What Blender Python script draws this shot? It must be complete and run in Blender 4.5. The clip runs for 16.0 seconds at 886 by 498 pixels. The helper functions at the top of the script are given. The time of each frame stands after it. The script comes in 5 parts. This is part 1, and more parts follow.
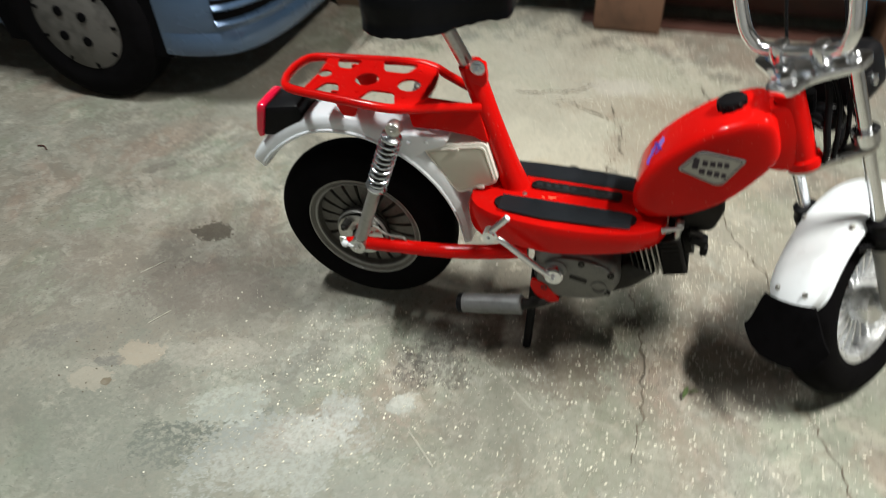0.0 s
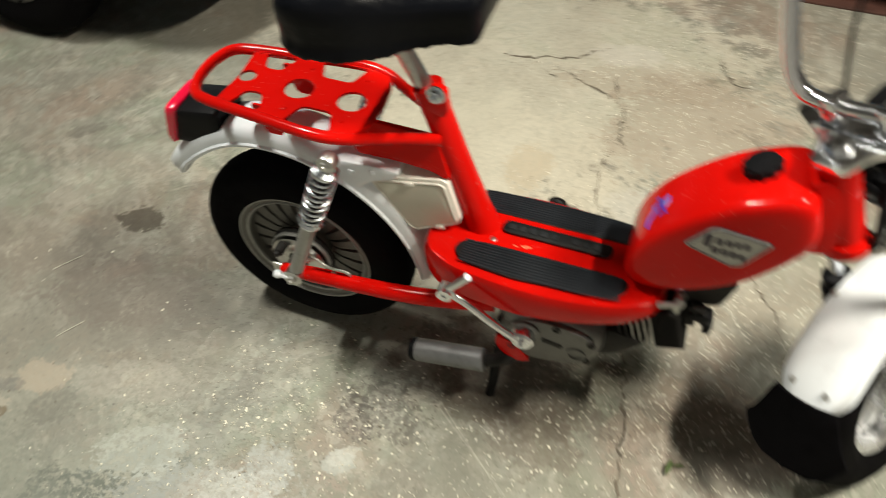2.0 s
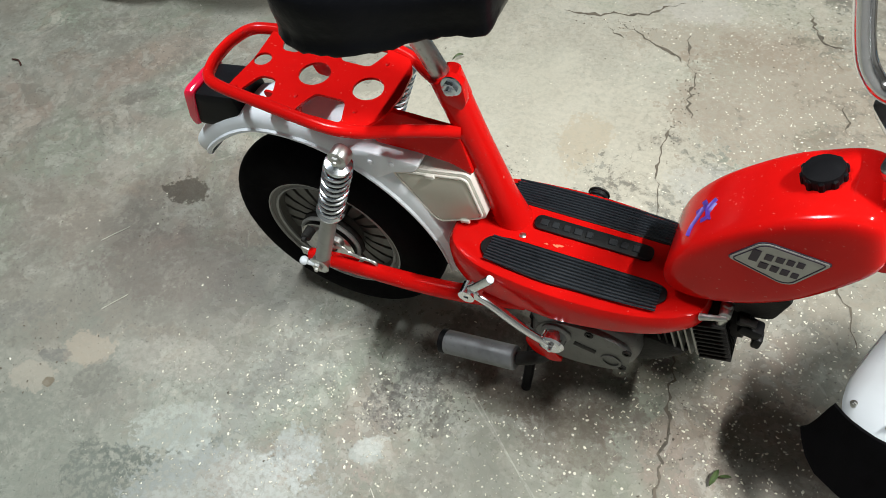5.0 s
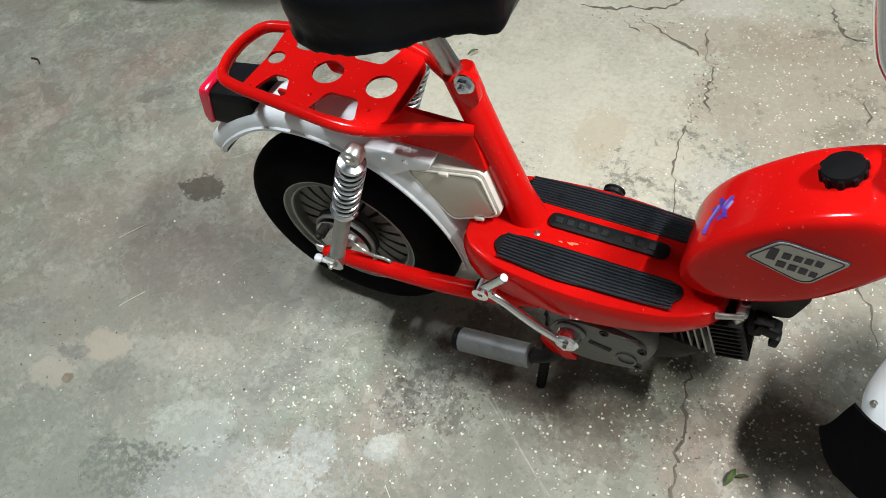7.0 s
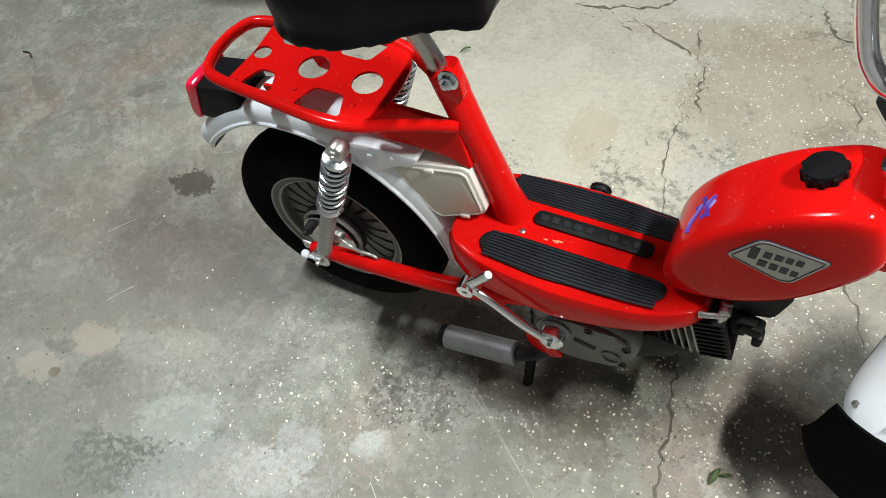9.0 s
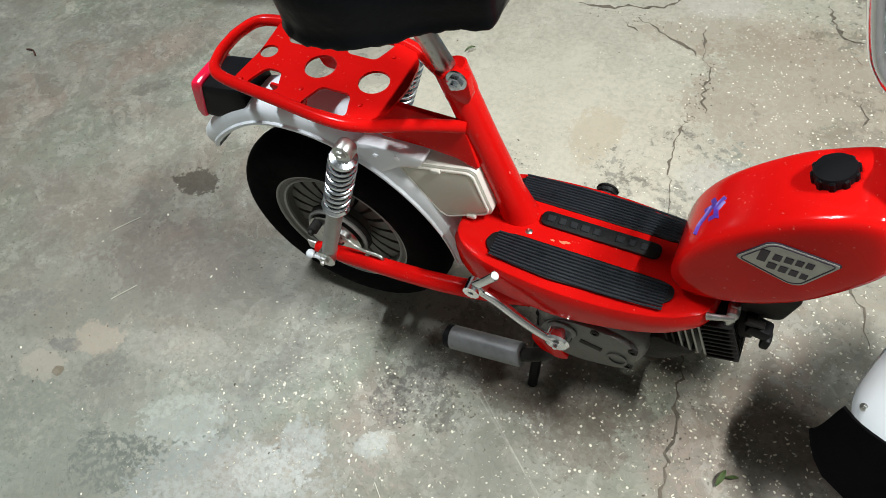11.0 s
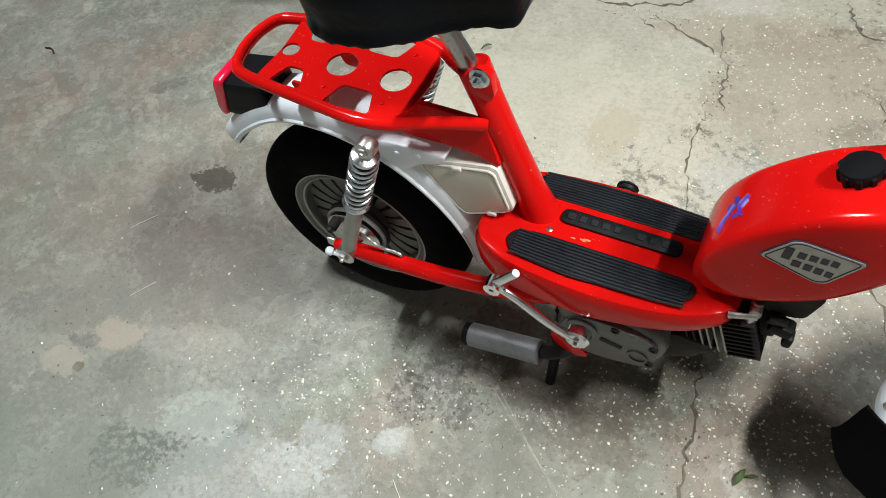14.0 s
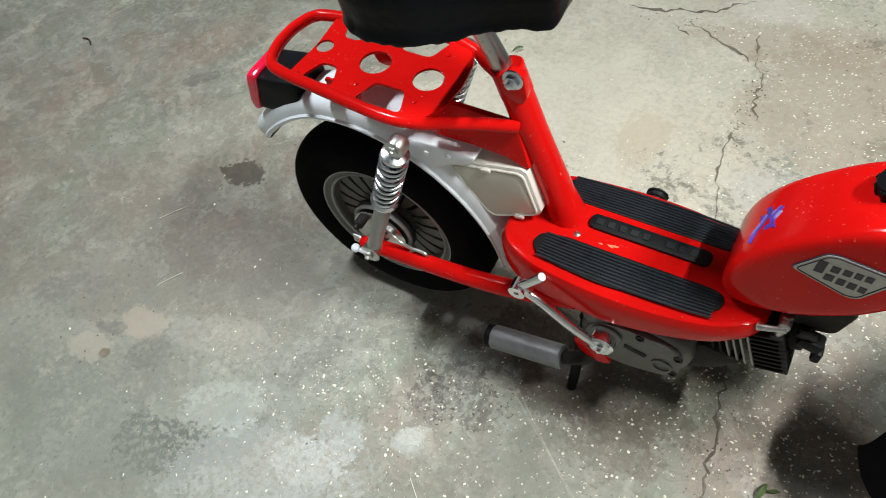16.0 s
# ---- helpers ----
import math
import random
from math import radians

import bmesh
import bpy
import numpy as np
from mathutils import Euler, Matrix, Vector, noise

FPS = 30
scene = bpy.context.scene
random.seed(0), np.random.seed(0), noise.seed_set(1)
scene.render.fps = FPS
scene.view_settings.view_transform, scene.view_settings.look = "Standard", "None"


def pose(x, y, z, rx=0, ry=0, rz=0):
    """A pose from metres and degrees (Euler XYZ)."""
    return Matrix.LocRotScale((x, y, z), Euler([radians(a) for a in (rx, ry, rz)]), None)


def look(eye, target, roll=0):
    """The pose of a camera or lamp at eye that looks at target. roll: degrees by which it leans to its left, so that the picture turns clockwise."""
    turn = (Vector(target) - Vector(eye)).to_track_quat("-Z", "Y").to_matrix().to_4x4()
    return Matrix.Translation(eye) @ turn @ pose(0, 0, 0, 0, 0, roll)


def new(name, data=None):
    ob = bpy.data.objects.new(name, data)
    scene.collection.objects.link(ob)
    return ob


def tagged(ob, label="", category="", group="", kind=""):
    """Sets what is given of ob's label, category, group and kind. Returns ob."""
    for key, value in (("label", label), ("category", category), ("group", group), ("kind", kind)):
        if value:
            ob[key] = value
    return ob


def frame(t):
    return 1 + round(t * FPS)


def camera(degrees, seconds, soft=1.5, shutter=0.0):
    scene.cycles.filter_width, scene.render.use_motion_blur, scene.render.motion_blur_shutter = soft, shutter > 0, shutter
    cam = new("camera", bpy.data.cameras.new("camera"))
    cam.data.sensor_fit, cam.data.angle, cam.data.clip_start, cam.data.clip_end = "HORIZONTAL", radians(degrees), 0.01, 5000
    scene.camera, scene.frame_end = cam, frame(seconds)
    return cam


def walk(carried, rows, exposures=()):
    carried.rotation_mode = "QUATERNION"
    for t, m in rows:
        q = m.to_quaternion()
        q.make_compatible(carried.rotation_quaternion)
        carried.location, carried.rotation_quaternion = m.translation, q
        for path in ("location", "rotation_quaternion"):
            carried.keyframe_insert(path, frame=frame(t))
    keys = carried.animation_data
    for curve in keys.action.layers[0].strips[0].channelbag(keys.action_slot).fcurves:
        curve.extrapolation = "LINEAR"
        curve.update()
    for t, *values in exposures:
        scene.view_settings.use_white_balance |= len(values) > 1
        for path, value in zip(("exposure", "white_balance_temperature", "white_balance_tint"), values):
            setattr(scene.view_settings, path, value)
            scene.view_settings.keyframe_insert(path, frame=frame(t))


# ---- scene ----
cam = camera(63.3, 16.0, soft=0.7, shutter=0.8)
PATH = [
    (0, (0.582, -1.144, 1.317), (0.215, -0.114, 0.291), -3.4),
    (0.2, (0.594, -1.177, 1.292), (0.083, 0.263, 0.001), -1.0),
    (0.5, (0.585, -1.144, 1.329), (0.230, -0.038, 0.380), -0.8),
    (0.8, (0.590, -1.155, 1.312), (0.109, 0.390, 0.148), -0.7),
    (1, (0.565, -1.138, 1.328), (0.288, -0.032, 0.353), -0.3),
    (1.2, (0.582, -1.099, 1.322), (0.290, -0.051, 0.289), -1.7),
    (1.5, (0.555, -1.000, 1.310), (0.308, 0.006, 0.225), -0.7),
    (1.8, (0.565, -0.836, 1.293), (0.176, 0.397, -0.233), -1.9),
    (2, (0.541, -0.763, 1.300), (0.223, 0.127, 0.138), -0.6),
    (2.3, (0.507, -0.700, 1.299), (-0.062, 0.386, -0.281), -3.7),
    (2.5, (0.489, -0.678, 1.299), (0.169, 0.139, 0.083), -2.3),
    (2.7, (0.510, -0.626, 1.294), (0.199, 0.100, 0.019), -4.1),
    (3, (0.532, -0.622, 1.283), (0.211, 0.089, 0.002), -4.1),
    (3.5, (0.562, -0.623, 1.283), (0.145, 0.104, 0.038), -7.1),
    (4, (0.571, -0.626, 1.285), (0.153, 0.103, 0.043), -6.6),
    (4.5, (0.578, -0.623, 1.286), (0.143, 0.109, 0.052), -8.0),
    (5, (0.585, -0.625, 1.287), (0.138, 0.111, 0.059), -8.7),
    (7.5, (0.587, -0.616, 1.287), (0.110, 0.095, 0.055), -10.9),
    (8, (0.594, -0.614, 1.286), (0.119, 0.102, 0.057), -10.7),
    (8.5, (0.603, -0.611, 1.286), (0.118, 0.110, 0.063), -10.4),
    (9, (0.604, -0.612, 1.283), (0.134, 0.101, 0.050), -10.0),
    (11.5, (0.592, -0.611, 1.282), (0.120, 0.098, 0.047), -9.8),
    (12, (0.591, -0.617, 1.283), (0.106, 0.088, 0.051), -10.0),
    (12.5, (0.591, -0.617, 1.283), (0.098, 0.088, 0.055), -10.4),
    (13, (0.588, -0.617, 1.282), (0.093, 0.085, 0.052), -10.7),
    (13.5, (0.585, -0.616, 1.283), (0.091, 0.088, 0.054), -10.7),
    (14, (0.581, -0.620, 1.285), (0.094, 0.078, 0.051), -10.9),
    (14.5, (0.586, -0.614, 1.281), (0.083, 0.076, 0.048), -11.3),
    (15, (0.585, -0.617, 1.282), (0.088, 0.087, 0.054), -10.4),
    (15.5, (0.576, -0.621, 1.280), (0.032, 0.042, 0.049), -12.1),
    (16, (0.575, -0.623, 1.285), (0.047, 0.056, 0.056), -11.3),
]
TINTS = [(0.0, 0.0, 6900, 10), (0.5, 0.0, 6950, 10), (0.8, 0.0, 7500, 10), (1.0, 0.0, 8600, 10), (1.5, 0.0, 7700, 10), (2.0, 0.0, 7700, 10), (2.5, 0.0, 6900, 10), (3.0, 0.0, 6500, 10), (16.0, 0.0, 6500, 10)]
walk(cam, [(t, look(eye, target, roll)) for t, eye, target, roll in PATH], TINTS)

from mathutils.bvhtree import BVHTree

# ---- light ----
scene.view_settings.exposure = 0.0
world = bpy.data.worlds.new("world")
scene.world = world
world.use_nodes = True
world.node_tree.nodes["Background"].inputs[0].default_value = (0.9, 0.95, 1.0, 1)
world.node_tree.nodes["Background"].inputs[1].default_value = 0.001


def tube_lamp(place, width, length, watts, colour):
    """A ceiling lamp with long tubes that run across the garage."""
    data = bpy.data.lights.new("ceiling_lamp", "AREA")
    data.shape, data.size, data.size_y, data.energy, data.color = "RECTANGLE", width, length, watts, colour
    ob = new("ceiling_lamp", data)
    ob.matrix_world = pose(*place)
    return ob


tube_lamp((1.64, 0.02, 2.60), 0.05, 0.62, 104, (0.975, 0.985, 0.95))
tube_lamp((-0.88, 0.02, 2.60), 0.05, 0.62, 61, (0.92, 0.99, 1.01))


# ---- materials ----
def material(name, colour, rough=0.5, metal=0.0, spread=0.12, scale=30.0, bump=0.0, bump_scale=150.0, coat=0.0, wear=0.0, dark=0.5, spec=0.5, specks=None):
    """A surface with two scales of variation, fine relief and patchy gloss."""
    m = bpy.data.materials.new(name)
    m.use_nodes = True
    nt = m.node_tree
    n, l = nt.nodes, nt.links
    p = n["Principled BSDF"]
    tc = n.new("ShaderNodeTexCoord")
    a, b = n.new("ShaderNodeTexNoise"), n.new("ShaderNodeTexNoise")
    a.inputs["Scale"].default_value, b.inputs["Scale"].default_value = scale, scale / 7
    a.inputs["Detail"].default_value = b.inputs["Detail"].default_value = 5
    l.new(tc.outputs["Object"], a.inputs["Vector"])
    l.new(tc.outputs["Object"], b.inputs["Vector"])
    add = n.new("ShaderNodeMath")
    add.operation = "ADD"
    l.new(a.outputs[0], add.inputs[0])
    l.new(b.outputs[0], add.inputs[1])
    ramp = n.new("ShaderNodeValToRGB")
    e = ramp.color_ramp.elements
    e[0].position, e[1].position = 0.72, 1.28
    e[0].color = (*[c * (1 - spread) for c in colour], 1)
    e[1].color = (*[min(1, c * (1 + spread)) for c in colour], 1)
    l.new(add.outputs[0], ramp.inputs[0])
    last = ramp.outputs[0]
    if wear:
        w = n.new("ShaderNodeTexNoise")
        w.inputs["Scale"].default_value, w.inputs["Detail"].default_value = scale * 2.3, 8
        l.new(tc.outputs["Object"], w.inputs["Vector"])
        wr = n.new("ShaderNodeValToRGB")
        wr.color_ramp.elements[0].position, wr.color_ramp.elements[1].position = 0.6, 0.72
        l.new(w.outputs[0], wr.inputs[0])
        mul = n.new("ShaderNodeMath")
        mul.operation, mul.inputs[1].default_value = "MULTIPLY", wear
        l.new(wr.outputs[0], mul.inputs[0])
        mix = n.new("ShaderNodeMix")
        mix.data_type = "RGBA"
        l.new(mul.outputs[0], mix.inputs[0])
        l.new(last, mix.inputs[6])
        mix.inputs[7].default_value = (*[c * dark for c in colour], 1)
        last = mix.outputs[2]
    # Sparse pale specks: dust and tiny glints, both put into the colour
    if specks:
        d = n.new("ShaderNodeTexNoise")
        d.inputs["Scale"].default_value, d.inputs["Detail"].default_value = 230, 3
        l.new(tc.outputs["Object"], d.inputs["Vector"])
        dr = n.new("ShaderNodeMapRange")
        dr.inputs[1].default_value, dr.inputs[2].default_value, dr.inputs[4].default_value = 0.69, 0.72, 0.32
        l.new(d.outputs[0], dr.inputs[0])
        mix = n.new("ShaderNodeMix")
        mix.data_type = "RGBA"
        l.new(dr.outputs[0], mix.inputs[0])
        l.new(last, mix.inputs[6])
        mix.inputs[7].default_value = (*specks, 1)
        last = mix.outputs[2]
    l.new(last, p.inputs["Base Color"])
    rr = n.new("ShaderNodeMapRange")
    rr.inputs[1].default_value, rr.inputs[2].default_value = 0.6, 1.4
    rr.inputs[3].default_value, rr.inputs[4].default_value = max(0.02, rough * 0.75), min(1, rough * 1.3)
    l.new(add.outputs[0], rr.inputs[0])
    l.new(rr.outputs[0], p.inputs["Roughness"])
    p.inputs["Metallic"].default_value = metal
    p.inputs["Specular IOR Level"].default_value = spec
    p.inputs["Coat Weight"].default_value = coat
    p.inputs["Coat Roughness"].default_value = 0.08
    if bump:
        c = n.new("ShaderNodeTexNoise")
        c.inputs["Scale"].default_value, c.inputs["Detail"].default_value = bump_scale, 4
        l.new(tc.outputs["Object"], c.inputs["Vector"])
        bn = n.new("ShaderNodeBump")
        bn.inputs["Strength"].default_value, bn.inputs["Distance"].default_value = bump, 0.002
        l.new(c.outputs[0], bn.inputs["Height"])
        l.new(bn.outputs[0], p.inputs["Normal"])
    return m


RED = material("red_paint", (0.63, 0.006, 0.005), 0.13, 0, 0.07, 12, 0.06, 45, 0.0, 0.10, 0.8, 0.14, (0.72, 0.34, 0.28))
WHITE = material("white_paint", (0.77, 0.82, 0.87), 0.3, 0, 0.05, 10, 0.02, 60, 0.3, 0.25, 0.7)
CHROME = material("chrome", (0.82, 0.84, 0.87), 0.15, 1, 0.08, 60, 0.0, 100, 0, 0.4, 0.45)
STEEL = material("zinc_plated_steel", (0.52, 0.52, 0.50), 0.32, 1, 0.15, 80, 0.05, 300, 0, 0.4, 0.5)
ALLOY = material("cast_alloy", (0.15, 0.15, 0.145), 0.5, 0.6, 0.15, 50, 0.25, 400, 0, 0.5, 0.5)
SILVER = material("silver_paint", (0.30, 0.30, 0.285), 0.42, 0.45, 0.1, 40, 0.08, 300, 0, 0.3, 0.6)
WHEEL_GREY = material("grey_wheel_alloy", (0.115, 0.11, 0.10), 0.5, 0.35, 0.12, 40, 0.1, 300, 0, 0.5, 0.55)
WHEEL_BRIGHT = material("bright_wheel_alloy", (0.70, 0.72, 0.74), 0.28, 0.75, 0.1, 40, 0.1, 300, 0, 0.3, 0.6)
SPRING = material("bright_spring_chrome", (0.66, 0.71, 0.76), 0.22, 1, 0.06, 60, 0.0, 100, 0, 0.2, 0.6)
RIM_GREY = material("grey_rim_lip", (0.27, 0.27, 0.26), 0.42, 0.5, 0.15, 50, 0.1, 300, 0, 0.5, 0.55)
RUBBER = material("tyre_rubber", (0.0035, 0.0033, 0.0038), 0.8, 0, 0.3, 40, 0.3, 250, spec=0.03)
# Paler than the mat: the bluish gleam on rib tops is put into colour
MAT_RIB = material("mat_rib_sheen_rubber", (0.016, 0.020, 0.026), 0.36, 0, 0.3, 60, 0.1, 400, spec=0.5)
MAT_MARK = material("mat_raised_mark", (0.016, 0.019, 0.022), 0.45, 0, 0.3, 60, 0.1, 400, spec=0.4)
MAT_RUBBER = material("mat_rubber", (0.004, 0.005, 0.006), 0.5, 0, 0.3, 60, 0.2, 400, spec=0.45)
BLACK = material("black_plastic", (0.006, 0.006, 0.007), 0.4, 0, 0.2, 40, 0.1, 300, spec=0.10)
SOOT = material("black_cast_iron", (0.016, 0.015, 0.014), 0.6, 0.2, 0.4, 60, 0.4, 300, spec=0.25)
VINYL = material("black_vinyl", (0.0025, 0.003, 0.0045), 0.30, 0, 0.2, 20, 0.6, 55, spec=0.14)
CREAM = material("cream_plastic", (0.64, 0.62, 0.53), 0.4, 0, 0.05, 20, 0.05, 200, 0, 0.2, 0.8)
CREAM_EDGE = material("cream_plastic_edge", (0.78, 0.77, 0.71), 0.35, 0, 0.04, 20)
BADGE = material("grey_badge", (0.40, 0.40, 0.38), 0.35, 0.3, 0.08, 60)
INK = material("dark_ink", (0.03, 0.02, 0.035), 0.5)
BLUE_INK = material("blue_ink", (0.075, 0.03, 0.30), 0.4, 0, 0.3, 90)
LENS = material("red_lens", (0.85, 0.008, 0.05), 0.12, 0, 0.06, 60, 0, 100, 0.6)
CAR_PAINT = material("blue_grey_car_paint", (0.054, 0.096, 0.168), 0.26, 0.35, 0.06, 8, 0.02, 60, 0.6)
CAR_GREY = material("grey_bumper_plastic", (0.035, 0.045, 0.06), 0.5, 0, 0.1, 30, 0.1, 300)
# Scuffed grey, darkened further to carry the shade inside the wheel arch
HUBCAP = material("shaded_grey_hubcap", (0.080, 0.077, 0.073), 0.6, 0.1, 0.3, 25, 0.05, 200, 0, 0.5, 0.5)
GLASS_WHITE = material("headlamp_glass", (0.6, 0.62, 0.62), 0.1, 0.2, 0.15, 20, 0, 100, 0.8)
PLATE_WHITE = material("plate_white", (0.45, 0.47, 0.50), 0.4, 0, 0.04, 30)
# Flat black that puts the shade of the car's recesses into colour
DARK = material("recess_shade", (0.003, 0.003, 0.0035), 0.85, 0, 0.2, 20, spec=0.03)
SILENCER = material("dull_grey_steel", (0.165, 0.17, 0.175), 0.5, 0.3, 0.15, 50, 0.15, 300, 0, 0.5, 0.6)
WOOD = material("pallet_wood", (0.085, 0.042, 0.024), 0.7, 0, 0.3, 14, 0.3, 120, 0, 0.5, 0.5)
WOOD_DARK = material("dark_stained_wood", (0.055, 0.02, 0.014), 0.7, 0, 0.3, 14, 0.3, 120, 0, 0.5, 0.5)
PLY = material("pale_plywood", (0.47, 0.35, 0.275), 0.6, 0, 0.14, 6, 0.1, 120)
FOAM = material("blue_foam_board", (0.012, 0.20, 0.37), 0.7, 0, 0.2, 14, 0.15, 200, 0, 0.3, 0.7)
CARD = material("brown_cardboard", (0.15, 0.10, 0.07), 0.8, 0, 0.12, 10, 0.1, 120)
LEAF = material("green_leaf", (0.055, 0.085, 0.028), 0.6, 0, 0.3, 90)
STRAW = material("pale_straw", (0.62, 0.60, 0.52), 0.6, 0, 0.1, 90)
PLASTER = material("wall_plaster", (0.26, 0.255, 0.245), 0.85, 0, 0.08, 3, 0.2, 60)


def concrete():
    """Worn garage concrete: mottled, oil-stained, with pale chips of aggregate."""
    m = bpy.data.materials.new("worn_concrete")
    m.use_nodes = True
    nt = m.node_tree
    n, l = nt.nodes, nt.links
    p = n["Principled BSDF"]
    geo = n.new("ShaderNodeTexCoord")
    pos = geo.outputs["Object"]

    def math_node(op, x, y=None, clamp=False):
        k = n.new("ShaderNodeMath")
        k.operation, k.use_clamp = op, clamp
        for s, v in zip(k.inputs, (x, y)):
            if v is None:
                continue
            if isinstance(v, (int, float)):
                s.default_value = v
            else:
                l.new(v, s)
        return k.outputs[0]

    def noise_node(scale, detail=6, rough=0.6, distort=0.0):
        k = n.new("ShaderNodeTexNoise")
        k.inputs["Scale"].default_value, k.inputs["Detail"].default_value = scale, detail
        k.inputs["Roughness"].default_value, k.inputs["Distortion"].default_value = rough, distort
        l.new(pos, k.inputs["Vector"])
        return k.outputs[0]

    def ramp(value, lo, hi):
        k = n.new("ShaderNodeMapRange")
        k.interpolation_type = "SMOOTHSTEP"
        k.inputs[1].default_value, k.inputs[2].default_value = lo, hi
        l.new(value, k.inputs[0])
        return k.outputs[0]

    def mix(fac, a, colour):
        k = n.new("ShaderNodeMix")
        k.data_type = "RGBA"
        if isinstance(fac, float):
            k.inputs[0].default_value = fac
        else:
            l.new(fac, k.inputs[0])
        if isinstance(a, tuple):
            k.inputs[6].default_value = (*a, 1)
        else:
            l.new(a, k.inputs[6])
        k.inputs[7].default_value = (*colour, 1)
        return k.outputs[2]

    big, mid, fine = noise_node(1.3, 5), noise_node(5.5, 10, 0.72, 0.5), noise_node(46, 10, 0.78)
    col = mix(ramp(big, 0.38, 0.64), (0.235, 0.215, 0.175), (0.27, 0.28, 0.24))
    col = mix(math_node("MULTIPLY", ramp(mid, 0.50, 0.60), 0.50), col, (0.42, 0.405, 0.345))
    col = mix(math_node("MULTIPLY", ramp(mid, 0.47, 0.37), 0.52), col, (0.17, 0.16, 0.135))
    col = mix(math_node("MULTIPLY", ramp(noise_node(2.6, 5, 0.6, 0.6), 0.50, 0.62), 0.60), col, (0.205, 0.235, 0.175))
    col = mix(math_node("MULTIPLY", ramp(noise_node(2.1, 5, 0.6, 0.9), 0.53, 0.64), 0.60), col, (0.265, 0.195, 0.155))
    # Peeled skin with crisp rims, in drifts: dark where it is gone, pale where cement dust stays
    drift = ramp(noise_node(1.9, 4, 0.6, 0.4), 0.42, 0.56)
    drift_b = ramp(noise_node(2.7, 4, 0.6, 0.4), 0.42, 0.56)
    edge = math_node("MULTIPLY", ramp(noise_node(3.6, 9, 0.66, 1.3), 0.575, 0.585), 0.5)
    for scale, lo, mask, strength, colour in (
        (5.5, 0.585, drift, 0.45, (0.165, 0.165, 0.135)), (8.0, 0.580, drift_b, 0.40, (0.43, 0.40, 0.335)), (14.0, 0.560, drift, 0.38, (0.165, 0.165, 0.14)),
        (12.0, 0.565, drift_b, 0.30, (0.45, 0.44, 0.385)), (26.0, 0.555, drift, 0.30, (0.43, 0.425, 0.37)), (33.0, 0.560, drift_b, 0.34, (0.16, 0.152, 0.125))):
        patch = math_node("MULTIPLY", ramp(noise_node(scale, 5, 0.56, 1.0), lo, lo + 0.012), mask)
        col = mix(math_node("MULTIPLY", patch, strength), col, colour)
        edge = math_node("ADD" if colour[0] > 0.3 else "SUBTRACT", edge, math_node("MULTIPLY", patch, 0.6))
    col = mix(math_node("MULTIPLY", ramp(noise_node(9, 10, 0.75, 0.8), 0.55, 0.63), 0.35), col, (0.22, 0.175, 0.13))
    col = mix(math_node("MULTIPLY", ramp(fine, 0.57, 0.62), 0.24), col, (0.52, 0.51, 0.45))
    col = mix(math_node("MULTIPLY", ramp(fine, 0.44, 0.38), 0.34), col, (0.13, 0.12, 0.10))
    # Pits and hairline scratches
    col = mix(math_node("MULTIPLY", ramp(noise_node(120, 3, 0.5), 0.645, 0.665), 0.65), col, (0.07, 0.065, 0.055))
    scratch = noise_node(7, 2, 0.4, 2.4)
    line = math_node("LESS_THAN", math_node("ABSOLUTE", math_node("SUBTRACT", scratch, 0.5)), 0.0012)
    col = mix(math_node("MULTIPLY", math_node("MULTIPLY", line, drift_b), 0.45), col, (0.10, 0.095, 0.08))

    sep = n.new("ShaderNodeSeparateXYZ")
    l.new(pos, sep.inputs[0])
    wob = math_node("SUBTRACT", math_node("ADD", noise_node(9, 6, 0.65), math_node("ADD", math_node("MULTIPLY", noise_node(34, 6, 0.7), 0.6), math_node("MULTIPLY", noise_node(80, 5, 0.7), 0.7))), 1.15)
    # Oil spots, drips and shade painted under the engine, pale patches and scuffs: centre, half axes, turn, strength,
    # colour
    grains = ramp(noise_node(75, 6, 0.7), 0.42, 0.56)
    for x, y, rx, ry, turn, strength, colour, grain in STAINS_AND_SHADE:
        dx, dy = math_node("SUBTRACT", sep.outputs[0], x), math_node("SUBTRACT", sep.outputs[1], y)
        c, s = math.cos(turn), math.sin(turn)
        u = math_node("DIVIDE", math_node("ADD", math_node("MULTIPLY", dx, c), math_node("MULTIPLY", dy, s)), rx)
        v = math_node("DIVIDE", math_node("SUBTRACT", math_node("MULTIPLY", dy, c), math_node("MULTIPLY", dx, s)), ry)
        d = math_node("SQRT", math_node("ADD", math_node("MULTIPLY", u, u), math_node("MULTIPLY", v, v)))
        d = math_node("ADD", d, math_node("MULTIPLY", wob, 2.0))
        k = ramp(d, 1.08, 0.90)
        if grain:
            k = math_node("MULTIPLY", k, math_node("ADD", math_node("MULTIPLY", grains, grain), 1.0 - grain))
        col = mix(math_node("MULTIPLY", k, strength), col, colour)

    chips = n.new("ShaderNodeTexVoronoi")
    chips.inputs["Scale"].default_value, chips.inputs["Randomness"].default_value = 120, 1
    l.new(pos, chips.inputs["Vector"])
    pick = n.new("ShaderNodeSeparateColor")
    l.new(chips.outputs["Color"], pick.inputs[0])
    size = math_node("MULTIPLY", ramp(pick.outputs[0], 0.72, 1.0), 0.32)
    zone = ramp(math_node("ADD", math_node("MULTIPLY", sep.outputs[0], 0.45), noise_node(2.3, 4)), 0.42, 0.78)
    chip = math_node("LESS_THAN", chips.outputs["Distance"], math_node("MULTIPLY", size, zone))
    col = mix(math_node("MULTIPLY", chip, 0.85), col, (0.74, 0.71, 0.60))
